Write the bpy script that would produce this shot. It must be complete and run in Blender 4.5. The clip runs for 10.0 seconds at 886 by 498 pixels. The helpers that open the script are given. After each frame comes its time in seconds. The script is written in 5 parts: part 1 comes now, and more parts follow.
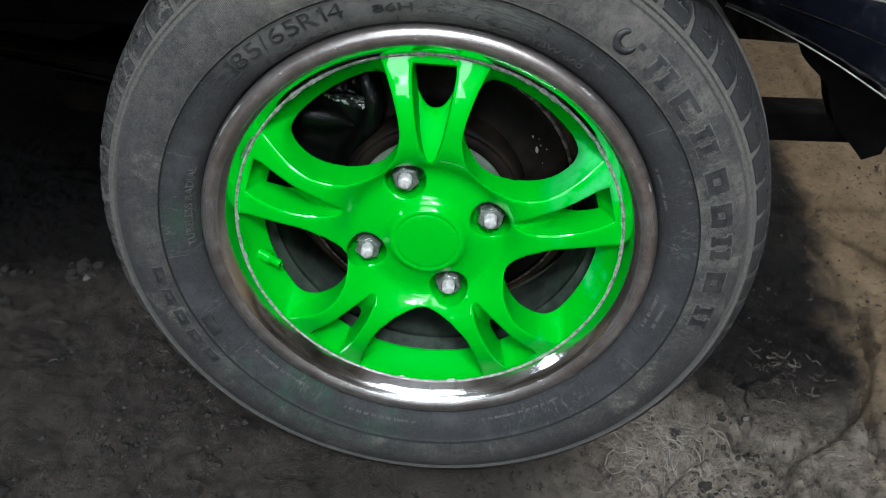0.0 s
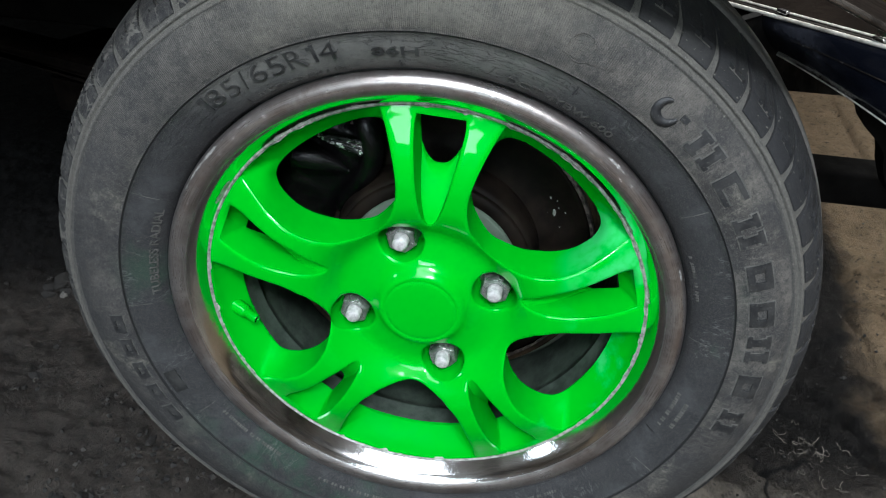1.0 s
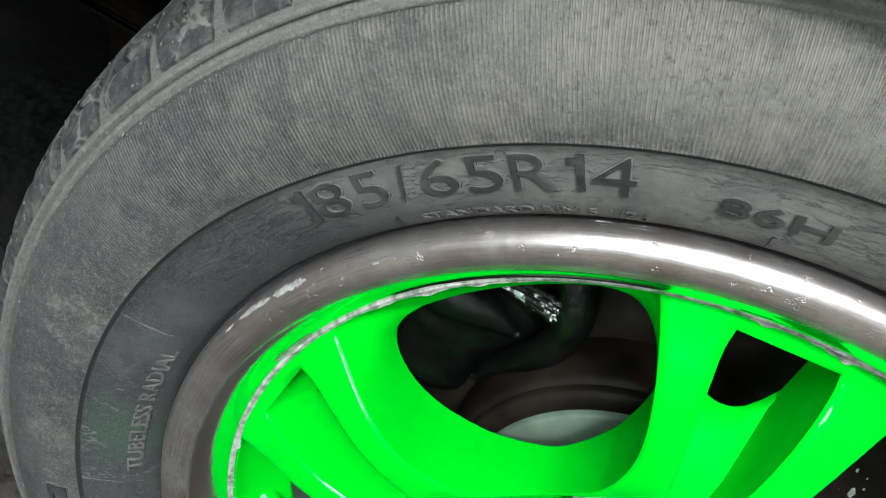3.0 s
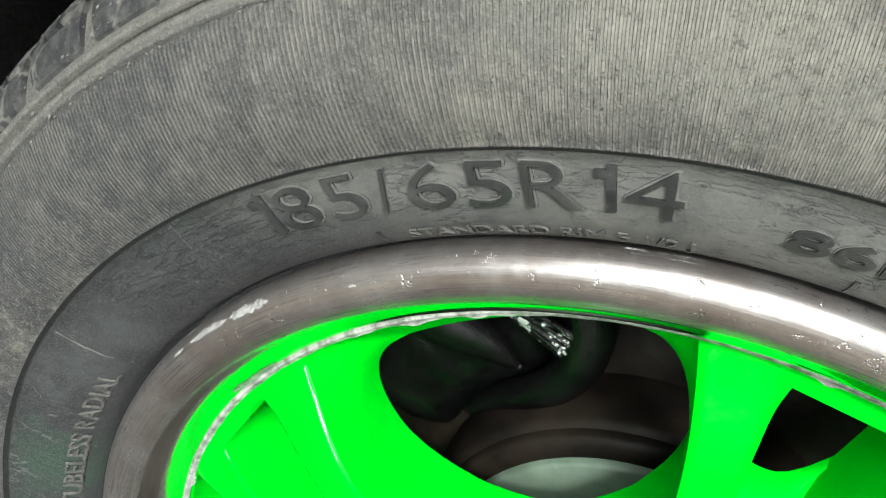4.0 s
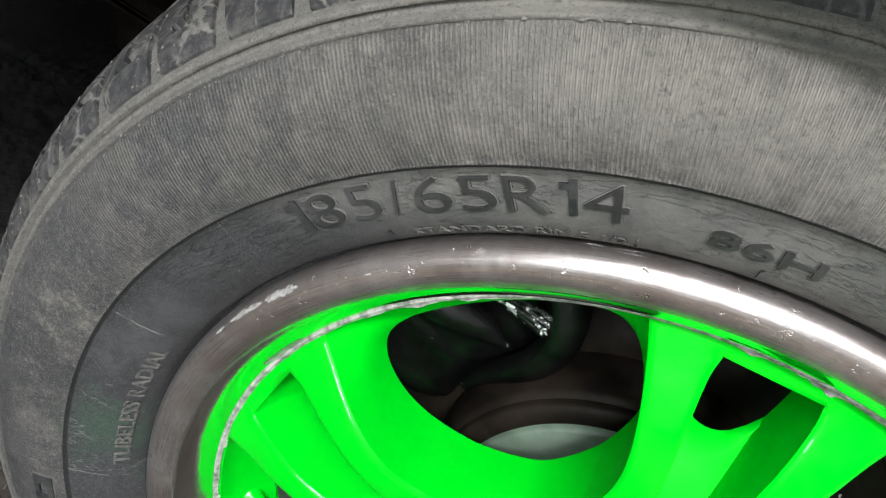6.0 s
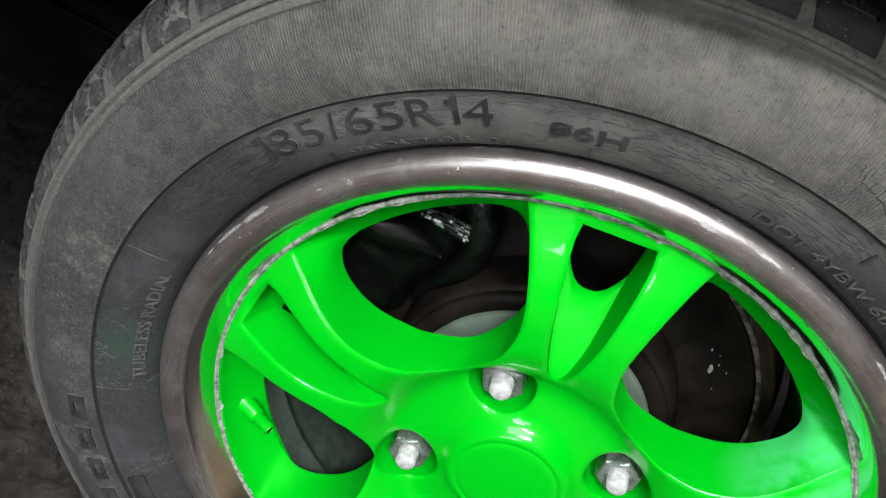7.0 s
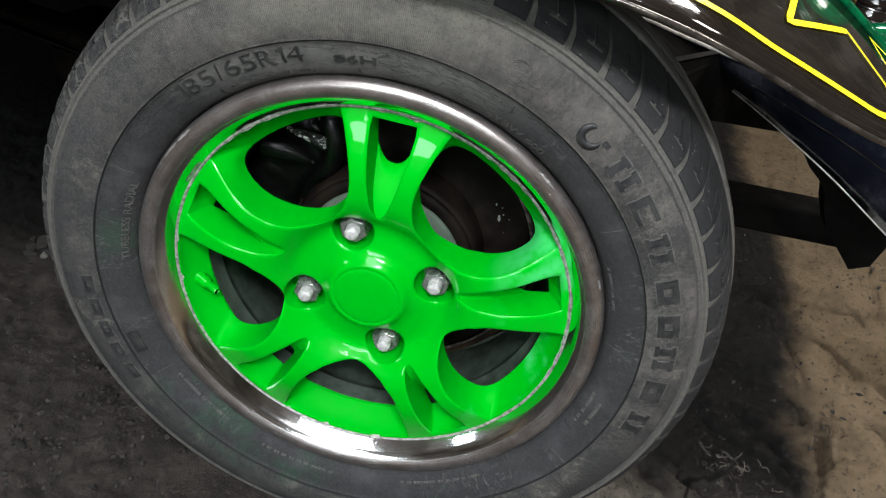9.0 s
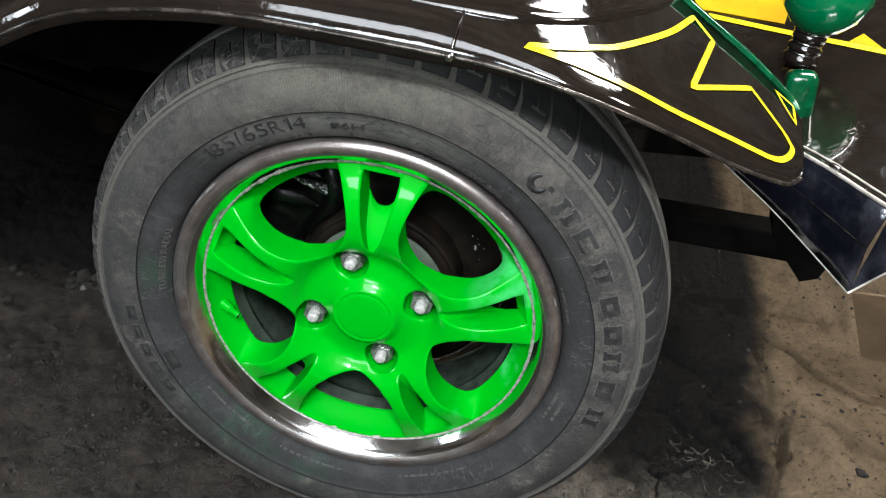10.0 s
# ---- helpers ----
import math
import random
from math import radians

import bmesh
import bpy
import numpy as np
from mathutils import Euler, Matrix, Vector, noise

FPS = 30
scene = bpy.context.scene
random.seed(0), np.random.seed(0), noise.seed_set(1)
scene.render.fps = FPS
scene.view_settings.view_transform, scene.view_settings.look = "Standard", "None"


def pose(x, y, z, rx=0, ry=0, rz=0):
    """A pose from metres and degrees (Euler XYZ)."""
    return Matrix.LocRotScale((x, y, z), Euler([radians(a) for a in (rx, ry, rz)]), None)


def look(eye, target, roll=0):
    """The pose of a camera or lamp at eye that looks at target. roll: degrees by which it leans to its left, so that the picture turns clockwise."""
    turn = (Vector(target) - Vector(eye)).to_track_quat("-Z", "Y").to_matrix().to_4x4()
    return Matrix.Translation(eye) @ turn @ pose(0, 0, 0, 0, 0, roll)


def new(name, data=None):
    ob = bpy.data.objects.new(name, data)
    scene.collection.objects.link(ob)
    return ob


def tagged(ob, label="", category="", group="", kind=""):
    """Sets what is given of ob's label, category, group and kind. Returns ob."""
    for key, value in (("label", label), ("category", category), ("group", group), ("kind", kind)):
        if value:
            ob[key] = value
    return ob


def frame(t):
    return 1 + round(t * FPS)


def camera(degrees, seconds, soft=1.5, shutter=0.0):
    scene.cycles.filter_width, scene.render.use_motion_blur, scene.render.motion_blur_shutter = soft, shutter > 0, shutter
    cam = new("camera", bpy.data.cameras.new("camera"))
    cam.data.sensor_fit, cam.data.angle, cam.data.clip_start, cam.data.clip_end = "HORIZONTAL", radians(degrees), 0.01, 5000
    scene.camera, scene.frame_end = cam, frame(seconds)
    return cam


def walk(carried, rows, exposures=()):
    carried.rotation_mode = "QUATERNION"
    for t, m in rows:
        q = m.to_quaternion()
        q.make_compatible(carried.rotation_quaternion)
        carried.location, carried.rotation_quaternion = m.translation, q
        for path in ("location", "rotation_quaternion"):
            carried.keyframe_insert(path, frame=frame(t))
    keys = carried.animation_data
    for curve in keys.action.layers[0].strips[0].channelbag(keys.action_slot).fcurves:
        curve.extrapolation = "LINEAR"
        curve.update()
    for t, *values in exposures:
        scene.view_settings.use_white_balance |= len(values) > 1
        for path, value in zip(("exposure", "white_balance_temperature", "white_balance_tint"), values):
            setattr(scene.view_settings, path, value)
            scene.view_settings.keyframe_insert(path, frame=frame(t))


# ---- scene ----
cam = camera(55.96, 10.0, 1.1)
PATH = [
    (0.0, 0.0621, -0.5898, 0.6908, 55.7, 0.03, 4.55),
    (0.5, 0.0744, -0.5612, 0.6925, 55.62, -0.14, 5.23),
    (1.0, 0.067, -0.486, 0.686, 55.71, -2.85, 8.01),
    (1.5, 0.0362, -0.4147, 0.6644, 55.23, -5.3, 12.92),
    (2.0, -0.0195, -0.3249, 0.6326, 55.12, -8.14, 15.32),
    (2.5, -0.0575, -0.2672, 0.6173, 54.74, -11.57, 17.48),
    (3.0, -0.0679, -0.2109, 0.5941, 54.38, -13.16, 18.39),
    (4.5, -0.0746, -0.1662, 0.5712, 53.91, -15.34, 20.35),
    (5.0, -0.073, -0.1712, 0.577, 53.72, -15.37, 20.34),
    (6.5, -0.0569, -0.2459, 0.6144, 53.68, -14.69, 18.97),
    (7.0, -0.0292, -0.2964, 0.6297, 54.45, -12.11, 14.96),
    (7.5, 0.0056, -0.3425, 0.6469, 54.48, -10.23, 12.52),
    (8.0, 0.0539, -0.4018, 0.6642, 54.12, -9.07, 11.59),
    (8.5, 0.0857, -0.4715, 0.6811, 54.26, -8.06, 10.74),
    (9.0, 0.1085, -0.5304, 0.7184, 55.53, -7.48, 10.52),
    (9.5, 0.135, -0.5869, 0.7659, 56.69, -6.83, 10.53),
    (10.0, 0.1458, -0.6313, 0.8021, 56.86, -5.72, 10.42),
]
EXPOSURES = [(0.0, 0.0, 5950, 8), (1.0, 0.05, 5900, 7), (2.0, 0.22, 5800, 6), (2.5, 0.48, 5800, 5), (3.0, 0.86, 6150, 4), (4.5, 1.20, 6500, 4), (5.0, 1.20, 6500, 4), (6.5, 0.62, 6350, 12), (7.0, 0.38, 6350, 11), (7.5, 0.10, 6300, 10), (8.5, 0.0, 6280, 9), (10.0, 0.08, 6280, 9)]
walk(cam, [(t, pose(*place)) for t, *place in PATH], EXPOSURES)
from mathutils.bvhtree import BVHTree
from mathutils import geometry

# ---- world, lamps, exposure ----
world = bpy.data.worlds.new("world")
scene.world = world
world.use_nodes = True
world.node_tree.nodes["Background"].inputs["Color"].default_value = (0.9, 0.95, 1.0, 1)
world.node_tree.nodes["Background"].inputs["Strength"].default_value = 0.012


def area_lamp(name, eye, target, sx, sy, watts, colour):
    data = bpy.data.lights.new(name, "AREA")
    data.shape, data.size, data.size_y, data.energy, data.color = "RECTANGLE", sx, sy, watts, colour
    ob = new(name, data)
    ob.matrix_world = look(eye, target)
    return ob


area_lamp("work_lamp", (-0.16, -1.45, 1.10), (0.0, 0.0, 0.40), 0.45, 0.14, 5, (0.96, 1.0, 1.04))
area_lamp("hanging_lamp", (0.30, -1.30, 1.66), (0.05, 0.0, 0.35), 0.50, 0.14, 32, (1.0, 0.985, 0.985))
# added fill, no such lamp known: lights the rear wall for the chrome
area_lamp("rear_fill_lamp", (0.2, -2.7, 2.72), (0.2, -3.1, 0.0), 0.9, 0.32, 15, (0.98, 1.0, 1.0))
area_lamp("south_window_light", (-0.50, -3.96, 1.75), (-0.50, 0.0, 1.2), 2.0, 0.62, 44, (0.90, 1.0, 1.04))
area_lamp("west_window_light", (-3.96, -0.75, 2.05), (0.0, -0.6, 1.2), 1.3, 0.50, 26, (0.93, 1.0, 1.05))
area_lamp("ceiling_lamp_front", (-0.05, -1.25, 2.10), (0.05, 0.0, 0.3), 1.30, 0.80, 26, (0.97, 1.0, 1.03))
area_lamp("ceiling_lamp_back", (0.86, 1.18, 2.02), (0.154, -0.037, 0.599), 0.56, 0.66, 52, (1.0, 0.95, 0.88))
area_lamp("ceiling_lamp_side", (1.75, 0.30, 2.1), (0.6, 0.5, 0.0), 0.5, 0.5, 30, (1.0, 0.92, 0.82))


# ---- materials ----
class Maker:
    """A small writer of node trees."""

    def __init__(self, name):
        self.mat = bpy.data.materials.new(name)
        self.mat.use_nodes = True
        self.t = self.mat.node_tree
        self.bsdf = self.t.nodes["Principled BSDF"]
        self.coord = self.t.nodes.new("ShaderNodeTexCoord").outputs["Object"]

    def link(self, value, socket):
        if hasattr(value, "is_output"):
            self.t.links.new(value, socket)
        else:
            socket.default_value = value

    def put(self, **values):
        for key, value in values.items():
            self.link(value, self.bsdf.inputs[key.replace("_", " ")])
        return self.mat

    def noise(self, scale, detail=6, rough=0.6, vec=None, distort=0.0):
        n = self.t.nodes.new("ShaderNodeTexNoise")
        n.inputs["Scale"].default_value, n.inputs["Detail"].default_value = scale, detail
        n.inputs["Roughness"].default_value, n.inputs["Distortion"].default_value = rough, distort
        self.t.links.new(vec or self.coord, n.inputs["Vector"])
        return n.outputs["Fac"]

    def voronoi(self, scale, feature="F1", vec=None):
        n = self.t.nodes.new("ShaderNodeTexVoronoi")
        n.feature = feature
        n.inputs["Scale"].default_value = scale
        self.t.links.new(vec or self.coord, n.inputs["Vector"])
        return n.outputs["Distance"]

    def maths(self, op, a, b=0.0, c=0.0):
        n = self.t.nodes.new("ShaderNodeMath")
        n.operation = op
        for value, s in zip((a, b, c), n.inputs):
            self.link(value, s)
        return n.outputs[0]

    def ramp(self, fac, lo, hi, a=0.0, b=1.0):
        n = self.t.nodes.new("ShaderNodeMapRange")
        n.interpolation_type = "SMOOTHSTEP"
        for value, s in zip((fac, lo, hi, a, b), n.inputs):
            self.link(value, s)
        return n.outputs[0]

    def mix(self, fac, a, b):
        n = self.t.nodes.new("ShaderNodeMix")
        n.data_type = "RGBA"
        self.link(fac, n.inputs[0])
        for value, s in ((a, n.inputs[6]), (b, n.inputs[7])):
            self.link((*value, 1) if isinstance(value, tuple) else value, s)
        return n.outputs[2]

    def axes(self):
        n = self.t.nodes.new("ShaderNodeSeparateXYZ")
        self.t.links.new(self.coord, n.inputs[0])
        return n.outputs

    def bump(self, height, distance, strength=1.0, after=None):
        n = self.t.nodes.new("ShaderNodeBump")
        n.inputs["Distance"].default_value, n.inputs["Strength"].default_value = distance, strength
        self.t.links.new(height, n.inputs["Height"])
        if after:
            self.t.links.new(after, n.inputs["Normal"])
        self.t.links.new(n.outputs[0], self.bsdf.inputs["Normal"])
        return n.outputs[0]


def tyre_rubber(name, lift, tread=False):
    m = Maker(name)
    if tread:
        # blocks share one mesh, so their dirt is laid out in the place, about the hub
        hub = m.t.nodes.new("ShaderNodeVectorMath")
        hub.operation = "SUBTRACT"
        m.t.links.new(m.t.nodes.new("ShaderNodeNewGeometry").outputs["Position"], hub.inputs[0])
        hub.inputs[1].default_value = (0.0, 0.0, 0.288)
        m.coord = hub.outputs[0]
    x, y, z = m.axes()
    r = m.maths("SQRT", m.maths("ADD", m.maths("MULTIPLY", x, x), m.maths("MULTIPLY", z, z)))
    turn = m.maths("ARCTAN2", z, x)
    outer = m.maths("MULTIPLY", m.ramp(r, 0.2262, 0.2272), m.ramp(r, 0.2640, 0.2618))
    # fine moulded ribs, worn away on the lower sides
    ribs = m.maths("SINE", m.maths("ADD", m.maths("MULTIPLY", turn, 1190.0), m.maths("MULTIPLY", m.noise(30, 3, 0.6), 0.9)))
    worn = m.maths("MULTIPLY", m.ramp(m.maths("ADD", x, m.maths("MULTIPLY", m.noise(14, 4, 0.6), 0.08)), 0.10, 0.05, 0.45, 1.0), m.ramp(m.maths("ADD", z, m.maths("MULTIPLY", m.noise(18, 5, 0.7), 0.10)), 0.17, 0.25))
    worn = m.maths("MULTIPLY", worn, m.ramp(m.noise(60, 6, 0.8), 0.40, 0.56, 0.25, 1.0))
    ribs = m.maths("MULTIPLY", m.ramp(ribs, -0.5, 0.5), m.maths("MULTIPLY", outer, worn))
    stain = m.noise(30, 10, 0.78)
    cloud = m.ramp(m.noise(13, 7, 0.72), 0.40, 0.62)
    crust = m.noise(420, 6, 0.85)
    grain = m.noise(900, 3, 0.7)
    spoke = m.t.nodes.new("ShaderNodeCombineXYZ")
    m.link(m.maths("MULTIPLY", turn, 34.0), spoke.inputs[0])
    m.link(m.maths("MULTIPLY", r, 30.0), spoke.inputs[1])
    streak = m.ramp(m.noise(1.4, 6, 0.7, spoke.outputs[0]), 0.5, 0.75)
    dust = m.maths("MULTIPLY", m.ramp(stain, 0.36, 0.64), m.maths("ADD", m.maths("MULTIPLY", outer, 0.76), 0.06))
    dust = m.maths("ADD", dust, m.maths("MULTIPLY", m.maths("MULTIPLY", streak, outer), 0.25))
    # weaker light on the left and lower sidewall is put into the dust amount
    dust = m.maths("MULTIPLY", m.maths("MINIMUM", dust, 1.0), m.ramp(m.maths("ADD", x, m.maths("MULTIPLY", z, -0.5)), -0.26, -0.10, 0.5, 1.0))
    dust = m.maths("MULTIPLY", dust, m.ramp(z, -0.20, -0.02, 0.55, 1.0))
    base = m.mix(m.noise(34, 7, 0.7), (0.0115, 0.0122, 0.0138), (0.033, 0.0338, 0.0365))
    base = m.mix(dust, base, m.mix(cloud, (0.036, 0.0335, 0.031), (0.140, 0.128, 0.112)))
    # dried mud on the shoulder and in the grooves
    shoulder = m.maths("MULTIPLY", m.ramp(r, 0.2615, 0.267), m.ramp(m.noise(130, 8, 0.85), 0.36, 0.60, 0.0 if tread else 0.5, 0.9 * lift))
    base = m.mix(shoulder, base, (0.118, 0.112, 0.098))
    base = m.mix(m.maths("MULTIPLY", m.ramp(crust, 0.50, 0.68), m.maths("MULTIPLY", m.ramp(r, 0.222, 0.228, 0.14, 0.32), m.ramp(r, 0.278, 0.272, 0.12, 1.0))), base, (0.19, 0.18, 0.16))
    base = m.mix(m.maths("MULTIPLY", m.ramp(crust, 0.47, 0.32), 0.7), base, (0.012, 0.013, 0.014))
    green = m.maths("MULTIPLY", m.ramp(m.noise(13, 4, 0.6), 0.56, 0.72), m.ramp(r, 0.25, 0.205))
    base = m.mix(m.maths("MULTIPLY", green, 0.4), base, (0.018, 0.07, 0.035))
    # green tint towards the lower left of the inner band
    green_tint = m.maths("MULTIPLY", m.maths("MULTIPLY", m.ramp(z, -0.08, -0.15), m.ramp(x, -0.02, -0.10)), m.ramp(m.noise(26, 5, 0.7), 0.38, 0.62))
    base = m.mix(m.maths("MULTIPLY", m.maths("MULTIPLY", green_tint, m.ramp(r, 0.250, 0.225)), 0.55), base, (0.012, 0.060, 0.030))
    fine = m.noise(1700, 2, 0.8)
    base = m.mix(m.maths("MULTIPLY", m.ramp(fine, 0.52, 0.66), m.ramp(r, 0.222, 0.228, 0.30, 0.09 if tread else 0.42)), base, (0.17, 0.163, 0.145))
    base = m.mix(m.maths("MULTIPLY", m.ramp(fine, 0.46, 0.34), 0.6), base, (0.012, 0.0125, 0.013))
    if tread:
        base = m.mix(0.6, base, (0.0085, 0.009, 0.0105))
        warp = m.t.nodes.new("ShaderNodeVectorMath")
        warp.operation = "MULTIPLY_ADD"
        wob = m.t.nodes.new("ShaderNodeTexNoise")
        wob.inputs["Scale"].default_value, wob.inputs["Detail"].default_value = 60.0, 5.0
        m.t.links.new(m.coord, wob.inputs["Vector"])
        m.t.links.new(wob.outputs["Color"], warp.inputs[0])
        warp.inputs[1].default_value = (0.03, 0.03, 0.03)
        m.t.links.new(m.coord, warp.inputs[2])
        vein = m.voronoi(75, "DISTANCE_TO_EDGE", warp.outputs[0])
        caked = m.maths("MULTIPLY", m.ramp(x, 0.06, -0.10), m.maths("MAXIMUM", m.maths("MULTIPLY", m.ramp(vein, 0.11, 0.02), m.ramp(m.noise(45, 4, 0.7), 0.40, 0.60, 0.2, 1.0)), m.maths("MULTIPLY", m.ramp(m.noise(150, 8, 0.85), 0.42, 0.66), 0.5)))
        base = m.mix(m.maths("MULTIPLY", caked, 0.8), base, (0.135, 0.129, 0.115))
    flecks = m.ramp(m.noise(330, 4, 0.75), 0.68, 0.75)
    base = m.mix(m.maths("MULTIPLY", flecks, 0.5), base, (0.30, 0.29, 0.27))
    # dust that has settled on the upper shoulder
    settled = m.maths("MULTIPLY", m.maths("MULTIPLY", m.ramp(z, 0.19, 0.26), m.ramp(x, -0.18, 0.02)), m.ramp(m.noise(24, 8, 0.75), 0.36, 0.62, 0.15, 0.0 if tread else 1.0))
    film = m.maths("MULTIPLY", m.maths("MULTIPLY", m.ramp(z, 0.165, 0.205), m.ramp(r, 0.2262, 0.2250)), m.ramp(m.noise(40, 7, 0.75), 0.3, 0.65, 0.35, 0.0 if tread else 1.0))
    base = m.mix(m.maths("MULTIPLY", film, 0.72), base, (0.145, 0.143, 0.128))
    base = m.mix(m.maths("MULTIPLY", m.maths("MULTIPLY", settled, m.ramp(r, 0.226, 0.232)), 0.75), base, (0.185, 0.178, 0.148))
    base = m.mix(m.maths("MULTIPLY", m.maths("MULTIPLY", m.ramp(crust, 0.48, 0.36), settled), 0.7), base, (0.016, 0.0165, 0.016))
    base = m.mix(m.maths("MULTIPLY", ribs, 0.32), base, (0.21, 0.20, 0.172))
    dry = m.maths("MULTIPLY", m.maths("MULTIPLY", m.ramp(m.noise(19, 7, 0.7), 0.55, 0.70), outer), m.ramp(m.noise(210, 5, 0.8), 0.40, 0.60, 0.25, 1.0))
    base = m.mix(m.maths("MULTIPLY", dry, 0.55), base, (0.215, 0.205, 0.165))
    # moulded ring line and dried radial cracks on the inner band
    line = m.maths("MULTIPLY", m.ramp(r, 0.2254, 0.2259), m.ramp(r, 0.2270, 0.2265))
    base = m.mix(m.maths("MULTIPLY", line, 0.8), base, (0.007, 0.007, 0.0075))
    fan = m.t.nodes.new("ShaderNodeCombineXYZ")
    m.link(m.maths("MULTIPLY", turn, 5.0), fan.inputs[0])
    m.link(m.maths("MULTIPLY", r, 9.0), fan.inputs[1])
    split = m.maths("ABSOLUTE", m.maths("SUBTRACT", m.noise(1.3, 5, 0.6, fan.outputs[0]), 0.5))
    split = m.maths("MULTIPLY", m.ramp(split, 0.006, 0.001), m.maths("MULTIPLY", m.ramp(r, 0.2262, 0.2250), m.ramp(cloud, 0.35, 0.6)))
    base = m.mix(m.maths("MULTIPLY", split, 0.45), base, (0.13, 0.13, 0.128))
    smear = m.maths("MULTIPLY", m.ramp(m.noise(21, 6, 0.7), 0.5, 0.68), m.ramp(r, 0.2262, 0.2250))
    base = m.mix(m.maths("MULTIPLY", smear, 0.5), base, (0.062, 0.064, 0.066))
    grain_way = m.t.nodes.new("ShaderNodeCombineXYZ")
    m.link(m.maths("MULTIPLY", turn, 9.0), grain_way.inputs[0])
    m.link(m.maths("MULTIPLY", r, 190.0), grain_way.inputs[1])
    craze = m.maths("ABSOLUTE", m.maths("SUBTRACT", m.noise(1.6, 6, 0.65, grain_way.outputs[0]), 0.5))
    craze = m.maths("MULTIPLY", m.ramp(craze, 0.022, 0.0), m.maths("MULTIPLY", m.ramp(r, 0.2262, 0.2250), m.maths("MULTIPLY", m.ramp(z, 0.09, 0.18), m.ramp(cloud, 0.1, 0.6))))
    base = m.mix(m.maths("MULTIPLY", craze, 0.12), base, (0.009, 0.009, 0.0095))
    first = m.bump(m.maths("SUBTRACT", m.maths("SUBTRACT", ribs, m.maths("MULTIPLY", craze, 0.5)), m.maths("MULTIPLY", line, 1.2)), 0.0008, 1.0)
    rough = m.maths("ADD", m.maths("MULTIPLY", grain, 0.4), m.maths("ADD", m.maths("MULTIPLY", crust, 1.2), m.noise(90, 6, 0.75)))
    m.bump(rough, 0.0007, 0.8, first)
    return m.put(Base_Color=base, Roughness=m.ramp(stain, 0.2, 0.8, 0.6, 0.88), Specular_IOR_Level=0.35)


def green_paint(name, coat):
    m = Maker(name)
    cloud = m.noise(18, 4, 0.5)
    base = m.mix(cloud, (0.0, 0.39, 0.004), (0.0005, 0.44, 0.008))
    specks = m.ramp(m.noise(420, 3, 0.7), 0.755, 0.775)
    base = m.mix(m.maths("MULTIPLY", specks, 0.8), base, (0.35, 0.42, 0.33))
    x, y, z = m.axes()
    r = m.maths("SQRT", m.maths("ADD", m.maths("MULTIPLY", x, x), m.maths("MULTIPLY", z, z)))
    chips = m.ramp(m.maths("ADD", r, m.maths("MULTIPLY", m.noise(75, 6, 0.7), 0.014)), 0.1750, 0.1754)
    chips = m.maths("MULTIPLY", chips, m.maths("MULTIPLY", m.ramp(y, 0.0165, 0.0155), m.ramp(r, 0.1710, 0.1700)))
    base = m.mix(chips, base, (0.50, 0.50, 0.47))
    dry = m.maths("MULTIPLY", m.ramp(m.noise(16, 5, 0.6), 0.52, 0.68), m.maths("MULTIPLY", m.ramp(r, 0.10, 0.14), m.ramp(x, 0.06, 0.12)))
    base = m.mix(m.maths("MULTIPLY", dry, 0.55), base, (0.10, 0.62, 0.24))
    peel = m.noise(170, 4, 0.6)
    m.bump(peel, 0.0005, 0.35)
    return m.put(Base_Color=base, Roughness=m.ramp(m.noise(60, 4), 0.3, 0.7, 0.28 if coat > 0.2 else 0.55, 0.4 if coat > 0.2 else 0.7), Specular_IOR_Level=0.10, Coat_Weight=coat, Coat_Roughness=0.03)


